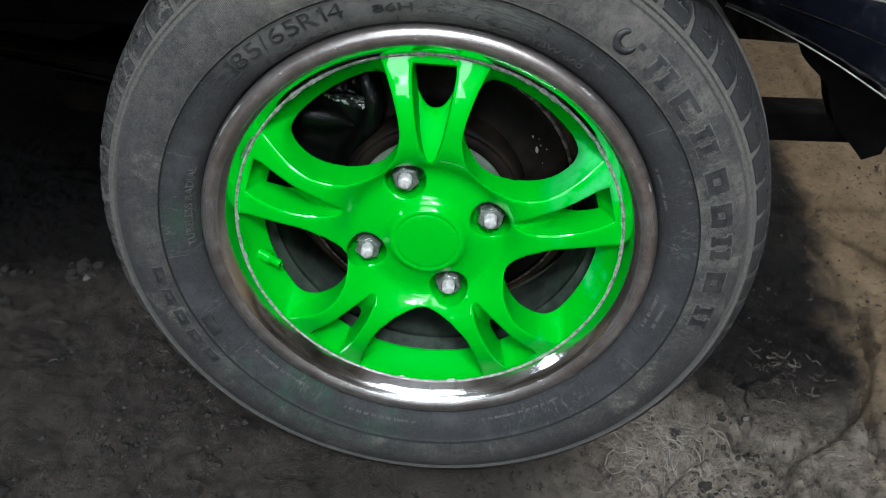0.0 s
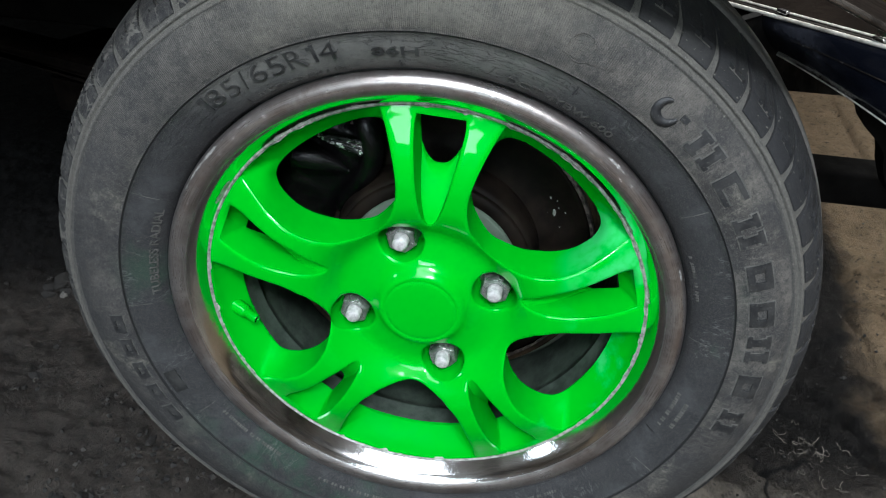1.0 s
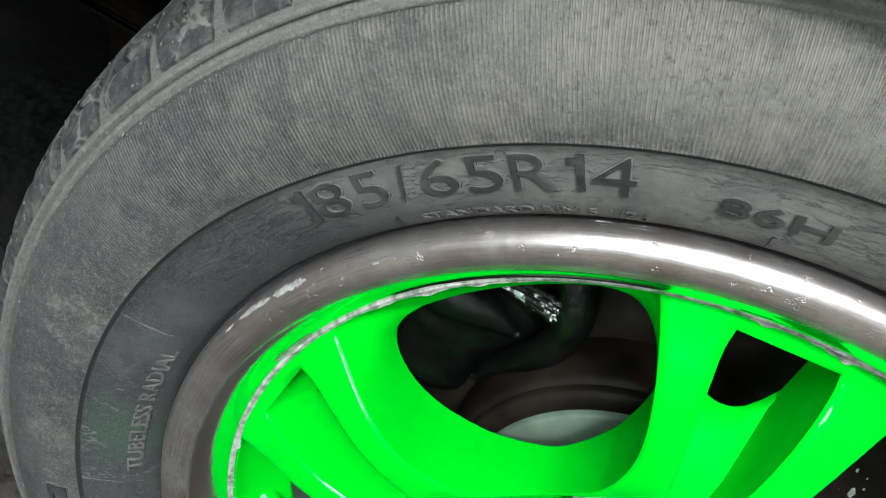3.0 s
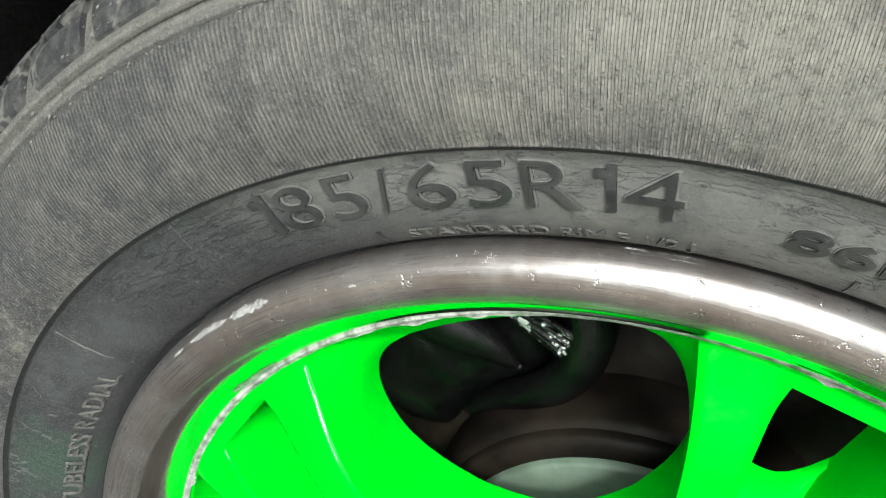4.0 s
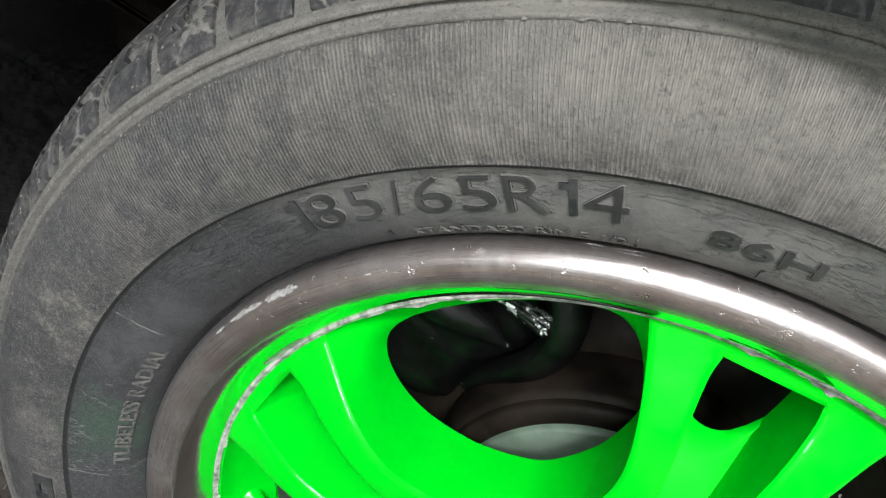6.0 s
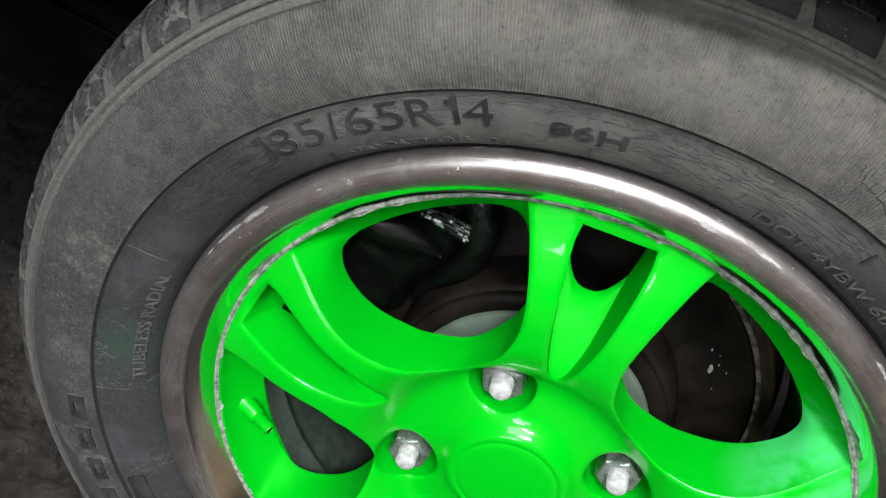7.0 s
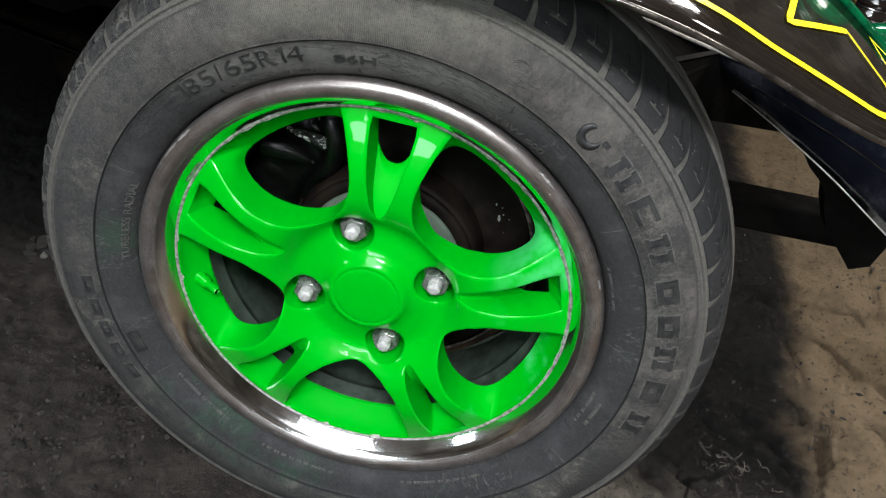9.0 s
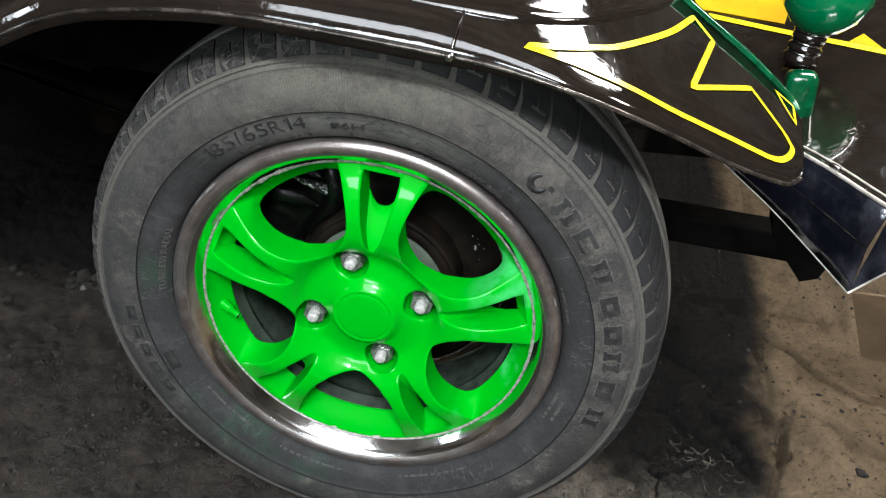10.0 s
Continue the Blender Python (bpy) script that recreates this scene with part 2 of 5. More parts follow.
def chrome():
    m = Maker("polished_lip")
    x, y, z = m.axes()
    r = m.maths("SQRT", m.maths("ADD", m.maths("MULTIPLY", x, x), m.maths("MULTIPLY", z, z)))
    turn = m.maths("ARCTAN2", z, x)
    ring = m.t.nodes.new("ShaderNodeCombineXYZ")
    m.link(m.maths("MULTIPLY", turn, 3.0), ring.inputs[0])
    m.link(m.maths("MULTIPLY", r, 900.0), ring.inputs[1])
    brushed = m.noise(1.5, 5, 0.7, ring.outputs[0])
    tarnish = m.noise(26, 6, 0.65)
    pits = m.ramp(m.noise(300, 4, 0.75), 0.6, 0.72)
    flange = m.ramp(r, 0.1795, 0.1815)
    # brown flange: tarnish, with reflected brown surroundings also put into the colour
    brown = m.maths("MULTIPLY", flange, m.ramp(tarnish, 0.25, 0.7, 0.48, 0.92))
    base = m.mix(brown, (0.80, 0.80, 0.79), (0.25, 0.203, 0.182))
    drawn = m.maths("MULTIPLY", flange, m.maths("MULTIPLY", m.ramp(brushed, 0.44, 0.62), m.ramp(m.noise(70, 5, 0.7), 0.35, 0.65)))
    base = m.mix(m.maths("MULTIPLY", drawn, 0.6), base, (0.10, 0.078, 0.070))
    base = m.mix(m.maths("MULTIPLY", pits, m.ramp(flange, 0.0, 1.0, 0.18, 0.65)), base, (0.10, 0.085, 0.078))
    waves = m.noise(34, 4, 0.6)
    m.bump(m.maths("ADD", m.maths("MULTIPLY", waves, 2.0), m.maths("MULTIPLY", flange, m.maths("ADD", m.maths("ADD", m.maths("MULTIPLY", brushed, 0.35), m.maths("MULTIPLY", waves, 2.0)), m.maths("MULTIPLY", pits, -1.4)))), 0.00028, 0.55)
    scuff = m.maths("MULTIPLY", m.ramp(m.noise(1.2, 9, 0.82, ring.outputs[0]), 0.60, 0.63), m.maths("MULTIPLY", m.ramp(r, 0.1936, 0.1944), m.ramp(tarnish, 0.5, 0.56)))
    base = m.mix(scuff, base, (0.78, 0.78, 0.76))
    rough = m.maths("ADD", m.ramp(tarnish, 0.2, 0.8, 0.09, 0.17), m.maths("ADD", m.maths("MULTIPLY", flange, m.ramp(brushed, 0.35, 0.65, 0.15, 0.26)), m.maths("MULTIPLY", scuff, 0.3)))
    return m.put(Base_Color=base, Metallic=m.maths("SUBTRACT", 1.0, m.maths("ADD", m.maths("MULTIPLY", scuff, 0.5), m.maths("MULTIPLY", flange, 0.1))), Roughness=rough)


def plain(name, a, b, rough=0.5, metal=0.0, scale=40.0, depth=0.0, fine=None, coat=0.0, lo=0.35, hi=0.7):
    m = Maker(name)
    base = m.mix(m.ramp(m.noise(scale, 7, 0.65), lo, hi), a, b)
    if fine:
        base = m.mix(m.ramp(m.noise(scale * 9, 4, 0.7), 0.58, 0.7), base, fine)
    if depth:
        m.bump(m.noise(scale * 4, 6, 0.7), depth, 0.8)
    return m.put(Base_Color=base, Metallic=metal, Roughness=m.ramp(m.noise(scale * 1.7, 5), 0.3, 0.7, rough * 0.8, min(1.0, rough * 1.2)), Coat_Weight=coat, Coat_Roughness=0.04)


def soil():
    m = Maker("soil")
    x, y, z = m.axes()
    edge = m.maths("ADD", x, m.maths("MULTIPLY", m.maths("SUBTRACT", m.noise(4.5, 6, 0.65), 0.5), 0.2))
    edge = m.maths("ADD", edge, m.maths("MULTIPLY", m.maths("MINIMUM", y, 0.3), -0.22))
    edge = m.maths("ADD", edge, 0.075)
    dry = m.maths("MAXIMUM", m.ramp(edge, 0.53, 0.60), m.ramp(m.maths("ADD", y, m.maths("MULTIPLY", m.noise(5, 5, 0.6), 0.2)), -0.40, -0.55))
    cloud = m.noise(13, 10, 0.78)
    grit = m.noise(160, 6, 0.75)
    # oil-black soil right of the tyre, the vehicle's shade mixed into its colour
    oily_shade = m.maths("MULTIPLY", m.ramp(m.maths("ADD", x, m.maths("MULTIPLY", cloud, 0.2)), 0.16, 0.26), m.ramp(m.maths("ADD", y, m.maths("MULTIPLY", cloud, 0.2)), 0.22, 0.35))
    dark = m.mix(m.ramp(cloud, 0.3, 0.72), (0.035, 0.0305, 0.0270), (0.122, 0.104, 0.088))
    dark = m.mix(m.maths("MULTIPLY", oily_shade, 0.92), dark, (0.0085, 0.0078, 0.0074))
    # shade under the vehicle, put into the soil colour
    under_shade = m.maths("MULTIPLY", m.ramp(m.maths("ADD", y, m.maths("MULTIPLY", cloud, 0.25)), 0.36, 0.48), m.ramp(x, 0.10, -0.05))
    dark = m.mix(m.maths("MULTIPLY", under_shade, 0.96), dark, (0.0035, 0.0033, 0.0032))
    front = m.maths("MULTIPLY", m.ramp(m.maths("SUBTRACT", y, m.maths("MULTIPLY", cloud, 0.15)), 0.13, 0.03), m.ramp(x, 0.05, 0.28))
    dark = m.mix(m.maths("MULTIPLY", front, 0.92), dark, m.mix(m.ramp(m.noise(60, 8, 0.7), 0.3, 0.7), (0.13, 0.113, 0.094), (0.40, 0.35, 0.285)))
    brown = m.mix(m.ramp(cloud, 0.3, 0.72), (0.175, 0.127, 0.078), (0.31, 0.23, 0.147))
    base = m.mix(dry, dark, brown)
    base = m.mix(m.maths("MULTIPLY", m.ramp(grit, 0.56, 0.72), 0.32), base, (0.25, 0.222, 0.187))
    base = m.mix(m.maths("MULTIPLY", m.ramp(m.noise(95, 9, 0.82), 0.53, 0.62), 0.75), base, (0.010, 0.009, 0.0085))
    warp = m.t.nodes.new("ShaderNodeVectorMath")
    warp.operation = "MULTIPLY_ADD"
    wob = m.t.nodes.new("ShaderNodeTexNoise")
    wob.inputs["Scale"].default_value, wob.inputs["Detail"].default_value = 9.0, 6.0
    m.t.links.new(m.coord, wob.inputs["Vector"])
    m.t.links.new(wob.outputs["Color"], warp.inputs[0])
    warp.inputs[1].default_value = (0.16, 0.16, 0.0)
    m.t.links.new(m.coord, warp.inputs[2])
    seams = m.ramp(m.voronoi(5.5, "DISTANCE_TO_EDGE", warp.outputs[0]), 0.030, 0.008)
    seams = m.maths("MULTIPLY", seams, m.maths("MULTIPLY", m.maths("MULTIPLY", m.ramp(x, 0.2, 0.3), m.ramp(edge, 0.58, 0.50)), m.ramp(m.noise(6, 3, 0.6), 0.48, 0.56)))
    base = m.mix(m.maths("MULTIPLY", seams, 0.9), base, (0.006, 0.006, 0.006))
    first = m.bump(m.maths("SUBTRACT", m.noise(38, 9, 0.78), m.maths("MULTIPLY", seams, 0.5)), 0.018, 1.0)
    pits = m.ramp(m.noise(120, 8, 0.82), 0.42, 0.58)
    m.bump(m.maths("ADD", pits, m.noise(330, 5, 0.8)), 0.009, 1.0, first)
    return m.put(Base_Color=base, Roughness=m.ramp(m.noise(55, 6, 0.7), 0.35, 0.65, 0.72, 0.97), Specular_IOR_Level=0.22)


BRAND = plain("brand_rubber", (0.010, 0.0105, 0.0115), (0.030, 0.030, 0.0295), 0.6, 0.0, 75, 0.0006, (0.07, 0.068, 0.063), 0.0, 0.36, 0.66)
LETTER = plain("clean_rubber", (0.014, 0.0146, 0.0148), (0.038, 0.0385, 0.037), 0.45, 0.0, 60, 0.0003, (0.06, 0.058, 0.054))
RUBBER, GREEN, CHROME, SOIL = tyre_rubber("tyre_rubber", 1.0), green_paint("green_paint", 0.65), chrome(), soil()
DULLGREEN = green_paint("dull_green_paint", 0.0)
TREADRUB = tyre_rubber("tread_rubber", 0.12, True)
DUSTED = plain("dusted_rubber", (0.05, 0.049, 0.045), (0.105, 0.102, 0.092), 0.8, 0.0, 150, 0.0004)
SILVER = plain("bare_alloy", (0.50, 0.49, 0.465), (0.10, 0.13, 0.095), 0.45, 0.4, 230, 0.0008)
ZINC = plain("zinc_nut", (0.38, 0.41, 0.38), (0.08, 0.13, 0.09), 0.30, 0.75, 90, 0.0002)
STUD = plain("stud_zinc", (0.66, 0.65, 0.64), (0.38, 0.37, 0.37), 0.55, 0.3, 300, 0.0008)
BARREL = plain("dusty_barrel", (0.042, 0.056, 0.044), (0.016, 0.022, 0.017), 0.7, 0.0, 45, 0.0004)
HUBGREY = plain("oversprayed_hub", (0.085, 0.115, 0.085), (0.055, 0.078, 0.055), 0.6, 0.0, 50, 0.0003)
RUST = plain("rusty_iron", (0.014, 0.010, 0.0065), (0.042, 0.029, 0.016), 0.8, 0.2, 30, 0.0006, (0.045, 0.03, 0.022))
SCALE = plain("rust_scale", (0.020, 0.015, 0.012), (0.15, 0.12, 0.10), 0.85, 0.1, 180, 0.0012, (0.20, 0.18, 0.16), 0.0, 0.42, 0.62)
IRON = plain("dark_iron", (0.004, 0.003, 0.0025), (0.013, 0.0095, 0.007), 0.6, 0.1, 30, 0.0005)
GREASE = plain("greasy_black", (0.0012, 0.0012, 0.0014), (0.004, 0.0038, 0.0038), 0.2, 0.0, 60, 0.0012, None, 0.1)
def black_paint():
    m = Maker("glossy_black_paint")
    base = m.mix(m.noise(22, 8, 0.7), (0.004, 0.0034, 0.003), (0.017, 0.0125, 0.0098))
    smear = m.maths("MULTIPLY", m.ramp(m.noise(16, 9, 0.8, None, 1.2), 0.56, 0.72), 0.5)
    base = m.mix(smear, base, (0.045, 0.036, 0.029))
    specks = m.ramp(m.noise(420, 3, 0.7), 0.70, 0.74)
    base = m.mix(m.maths("MULTIPLY", specks, 0.6), base, (0.30, 0.27, 0.23))
    first = m.bump(m.noise(13, 2, 0.45, None, 1.5), 0.0026, 0.4)
    m.bump(m.noise(48, 2, 0.45, None, 2.5), 0.0006, 0.4, first)
    return m.put(Base_Color=base, Roughness=m.ramp(m.noise(40, 6, 0.7), 0.3, 0.7, 0.05, 0.13), Coat_Weight=0.8, Coat_Roughness=0.015)


BLACK = black_paint()
# the ribs' white glints are put into the colour as pale patches
RIBBED = plain("glinting_rib", (0.002, 0.002, 0.0022), (0.55, 0.55, 0.53), 0.3, 0.5, 190, 0.0008, None, 0.0, 0.55, 0.60)
MATT = plain("matt_black", (0.003, 0.003, 0.003), (0.008, 0.0075, 0.007), 0.8, 0.0, 16, 0.001)
TRIM = plain("fender_edge", (0.03, 0.026, 0.023), (0.17, 0.15, 0.13), 0.24, 0.7, 40, 0.0001)
YELLOW = plain("yellow_line", (0.80, 0.66, 0.01), (0.86, 0.74, 0.02), 0.3, 0.0, 60, 0.0, None, 0.4)
AMBER = plain("amber_field", (0.62, 0.36, 0.008), (0.78, 0.50, 0.012), 0.22, 0.0, 9, 0.0, None, 0.5)
# pale blue blotches paint smeared reflections into the valance colour
BLUE = plain("blue_black_steel", (0.009, 0.011, 0.019), (0.20, 0.21, 0.26), 0.15, 0.45, 7, 0.003, None, 0.6, 0.46, 0.82)
TABGREEN = plain("green_lacquer", (0.0, 0.045, 0.016), (0.002, 0.13, 0.045), 0.10, 0.0, 30, 0.0004, None, 1.0)
DARKGREEN = plain("dark_green_enamel", (0.0, 0.135, 0.045), (0.003, 0.22, 0.08), 0.12, 0.0, 12, 0.0, None, 0.8)
STEEL = plain("worn_chrome", (0.5, 0.5, 0.5), (0.32, 0.32, 0.32), 0.2, 1.0, 90)
TIN = plain("tinned_edge", (0.80, 0.76, 0.68), (0.36, 0.33, 0.29), 0.35, 0.35, 70, 0.0006)
CARD = plain("brown_board", (0.095, 0.062, 0.033), (0.15, 0.10, 0.056), 0.8, 0.0, 12, 0.0008)
PALEFIBRE = plain("bleached_fibre", (0.30, 0.275, 0.235), (0.11, 0.10, 0.085), 0.8, 0.0, 30)
STRAW = plain("dull_fibre", (0.15, 0.135, 0.112), (0.045, 0.040, 0.035), 0.8, 0.0, 30)
MUD = plain("dried_mud", (0.15, 0.142, 0.122), (0.07, 0.066, 0.058), 0.9, 0.0, 120, 0.0005)
CLOD = plain("clod", (0.008, 0.0071, 0.0063), (0.034, 0.030, 0.026), 0.9, 0.0, 60, 0.002)
PEBBLE = plain("pebble", (0.17, 0.16, 0.143), (0.06, 0.055, 0.049), 0.8, 0.0, 60, 0.001)
CRUMB = plain("crumb", (0.010, 0.0092, 0.0082), (0.042, 0.037, 0.032), 0.9, 0.0, 45)
for dull, shine in ((GREASE, 0.16), (IRON, 0.08), (MATT, 0.08), (RUST, 0.1), (BARREL, 0.15)):
    dull.node_tree.nodes["Principled BSDF"].inputs["Specular IOR Level"].default_value = shine
WALLMAT = plain("unseen_wall", (0.10, 0.085, 0.07), (0.38, 0.33, 0.28), 0.9, 0.0, 2.6, 0.002, None, 0.0, 0.40, 0.60)


# ---- mesh helpers ----
def mesh_of(name, verts, faces, material, smooth=True):
    me = bpy.data.meshes.new(name)
    me.from_pydata([tuple(v) for v in verts], [], faces)
    me.materials.append(material)
    me.polygons.foreach_set("use_smooth", [smooth] * len(me.polygons))
    me.update()
    return me


def part(name, bm, material, parent=None, label="", smooth=True):
    """Links a bmesh, or a (verts, faces) pair, as one mesh object under its parent."""
    if isinstance(bm, tuple):
        me = mesh_of(name, bm[0], bm[1], material, smooth)
    elif isinstance(bm, bmesh.types.BMesh):
        me = bpy.data.meshes.new(name)
        bmesh.ops.recalc_face_normals(bm, faces=bm.faces)
        bm.to_mesh(me)
        bm.free()
        me.materials.append(material)
        me.polygons.foreach_set("use_smooth", [smooth] * len(me.polygons))
    else:
        me = bm
    ob = new(name, me)
    ob.parent = parent
    if label:
        tagged(ob, label)
    return ob


def thing(name, label, category, m=None, kind="", group=""):
    ob = new(name)
    ob.empty_display_size = 0.05
    if m:
        ob.matrix_world = m
    return tagged(ob, label, category, group, kind)


def lathe(profile, segs=180, closed=False, a0=0.0, a1=2 * math.pi):
    """Turns (radius, y) points round the y axis."""
    full = a1 - a0 > 6.28
    cols = segs if full else segs + 1
    verts, faces, n = [], [], len(profile)
    for i in range(cols):
        a = a0 + (a1 - a0) * i / segs
        verts += [(r * math.cos(a), y, r * math.sin(a)) for r, y in profile]
    for i in range(segs):
        j = (i + 1) % cols
        for k in range(n if closed else n - 1):
            k2 = (k + 1) % n
            faces.append((i * n + k, i * n + k2, j * n + k2, j * n + k))
    return verts, faces


def spline(points, steps):
    """A Catmull-Rom curve through points."""
    p = [Vector(q) for q in points]
    p = [2 * p[0] - p[1], *p, 2 * p[-1] - p[-2]]
    out = []
    for i in range(1, len(p) - 2):
        for s in range(steps):
            t = s / steps
            a, b, c, d = p[i - 1], p[i], p[i + 1], p[i + 2]
            out.append(0.5 * (2 * b + (c - a) * t + (2 * a - 5 * b + 4 * c - d) * t * t + (3 * b - a - 3 * c + d) * t ** 3))
    return out + [p[-2]]


def tube(points, radius, sides=10, closed=False, flat=1.0):
    """A tube along points, radius a number or one for each point."""
    pts = [Vector(p) for p in points]
    n = len(pts)
    verts, faces = [], []
    up = Vector((0.13, 0.21, 0.97)).normalized()
    for i, p in enumerate(pts):
        ahead = (pts[(i + 1) % n if closed else min(i + 1, n - 1)] - pts[i - 1 if closed else max(i - 1, 0)]).normalized()
        u = up.cross(ahead).normalized()
        v = ahead.cross(u)
        rad = radius[i] if isinstance(radius, (list, tuple)) else radius
        for k in range(sides):
            a = 2 * math.pi * k / sides
            verts.append(p + rad * (math.cos(a) * u + flat * math.sin(a) * v))
    for i in range(n if closed else n - 1):
        j = (i + 1) % n
        for k in range(sides):
            k2 = (k + 1) % sides
            faces.append((i * sides + k, j * sides + k, j * sides + k2, i * sides + k2))
    if not closed:
        faces += [tuple(range(sides))[::-1], tuple(range((n - 1) * sides, n * sides))]
    return verts, faces


def rounded_box(sx, sy, sz, bevel, m=None, segs=2):
    bm = bmesh.new()
    bmesh.ops.create_cube(bm, size=1.0, matrix=Matrix.Diagonal((sx, sy, sz, 1)))
    bmesh.ops.bevel(bm, geom=list(bm.edges), offset=bevel, segments=segs, affect="EDGES", profile=0.6)
    if m:
        bm.transform(m)
    return bm


def slab(points, thickness):
    """A flat or bent polygon sheet, given by its outline, with thickness along its normal."""
    pts = [Vector(p) for p in points]
    normal = geometry.normal(pts)
    n = len(pts)
    verts = pts + [p - normal * thickness for p in pts]
    faces = [tuple(range(n)), tuple(range(2 * n - 1, n - 1, -1))]
    faces += [(i, i + n, (i + 1) % n + n, (i + 1) % n) for i in range(n)]
    return verts, faces


# ---- ground and an added, unseen dark shed ----
CRACKS = [[(0.38, 0.33), (0.434, 0.286), (0.47, 0.262), (0.499, 0.237), (0.515, 0.19), (0.505, 0.119), (0.53, 0.06)], [(0.335, 0.105), (0.38, 0.096), (0.406, 0.078), (0.421, 0.037), (0.455, -0.01)],
          [(0.43, 0.065), (0.442, 0.041), (0.466, 0.005), (0.50, -0.04)], [(0.44, 0.36), (0.486, 0.300), (0.506, 0.245)], [(0.52, 0.40), (0.545, 0.34), (0.552, 0.27)], [(0.37, 0.20), (0.43, 0.175), (0.47, 0.13)]]


def crack_depth(x, y):
    """How deep the crust is split at a place, and how far its edge curls up beside the split."""
    if not (0.28 < x < 0.62 and -0.1 < y < 0.46):
        return 0.0
    deep = 0.0
    wob = 0.010 * noise.noise(Vector((x * 34, y * 34, 7.0)))
    for line in CRACKS:
        for (x0, y0), (x1, y1) in zip(line, line[1:]):
            dx, dy = x1 - x0, y1 - y0
            u = max(0.0, min(1.0, ((x - x0) * dx + (y - y0) * dy) / (dx * dx + dy * dy)))
            d = math.hypot(x - x0 - u * dx, y - y0 - u * dy) + wob
            deep = max(deep, math.exp(-(d / 0.0055) ** 2) - 0.45 * math.exp(-((d - 0.014) / 0.008) ** 2))
    return deep


def ground():
    def steps(low, high):
        fine = list(np.arange(low, high, 0.0038))
        far = [0.08, 0.18, 0.32, 0.5, 0.8, 1.2, 1.8, 2.6, 4, 7, 13, 25, 60]
        return [low - f for f in far[::-1]] + fine + [fine[-1] + f for f in far]

    xs = steps(-0.82, 0.74)
    ys = steps(-0.36, 0.66)
    verts, faces = [], []
    for x in xs:
        for y in ys:
            calm = 1 if max(abs(x), abs(y - 0.25)) < 2 else 0.2
            h = 0.020 * noise.fractal(Vector((x * 3.1, y * 3.1, 0.3)), 0.9, 2.1, 5)
            h += 0.007 * noise.noise(Vector((x * 21, y * 21, 4.0))) + 0.006 * noise.noise(Vector((x * 47, y * 47, 9.0))) + 0.005 * noise.noise(Vector((x * 95, y * 95, 2.0))) + 0.003 * noise.noise(Vector((x * 170, y * 170, 5.0)))
            crease = abs(noise.noise(Vector((x * 6 + 3, y * 6, 1.7))))
            h -= (0.005 if x < 0.2 else 0.020) * max(0.0, 1 - crease * 13)
            h -= 0.010 * max(0.0, noise.noise(Vector((x * 33, y * 33, 12.0))) - 0.32) / 0.4
            h -= 0.020 * crack_depth(x, y)
            near = math.exp(-((x / 0.16) ** 2 + ((y - 0.076) / 0.13) ** 2))
            h = h * calm * (1 - near) - 0.05 * max(-0.6, min(0.6, x)) * (1 - near)
            verts.append((x, y, h - 0.003))
    n = len(ys)
    for i in range(len(xs) - 1):
        for j in range(n - 1):
            faces.append((i * n + j, (i + 1) * n + j, (i + 1) * n + j + 1, i * n + j + 1))
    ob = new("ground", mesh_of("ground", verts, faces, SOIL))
    return tagged(ob, "uneven dark oil-soaked soil, shade painted in, turning to dry brown earth", "ground", kind="structure")


GROUND = ground()
GROUND_TREE = BVHTree.FromObject(GROUND, bpy.context.evaluated_depsgraph_get())


def ground_z(x, y):
    hit = GROUND_TREE.ray_cast(Vector((x, y, 1)), Vector((0, 0, -1)))
    return hit[0].z if hit[0] else 0.0


def wall(name, x0, y0, x1, y1, z0, z1):
    bm = bmesh.new()
    bmesh.ops.create_cube(bm, size=1.0, matrix=Matrix.Translation(((x0 + x1) / 2, (y0 + y1) / 2, (z0 + z1) / 2)) @ Matrix.Diagonal((x1 - x0, y1 - y0, z1 - z0, 1)))
    return tagged(part(name, bm, WALLMAT, smooth=False), "unseen shed surface added for dark brown reflections", name.split("_")[0], kind="structure")


# walls and ceiling added out of view, to hold the light and be reflected
wall("wall_north", -4.2, 4.0, 4.2, 4.2, -0.2, 2.8)
wall("wall_south", -4.2, -4.2, 4.2, -4.0, -0.2, 2.8)
wall("wall_west", -4.2, -4.0, -4.0, 4.0, -0.2, 2.8)
wall("wall_east", 4.0, -4.0, 4.2, 4.0, -0.2, 2.8)
wall("ceiling", -4.2, -4.2, 4.2, 4.2, 2.8, 2.9)

# ---- the wheel ----
HUB = Matrix.Translation((0, 0, 0.288)) @ pose(0, 0, 0, 0, -7.36, 0)
MID = 0.076
wheel = thing("road_wheel", "dusty car tyre on a bright green twin-spoke alloy wheel", "wheel", HUB)

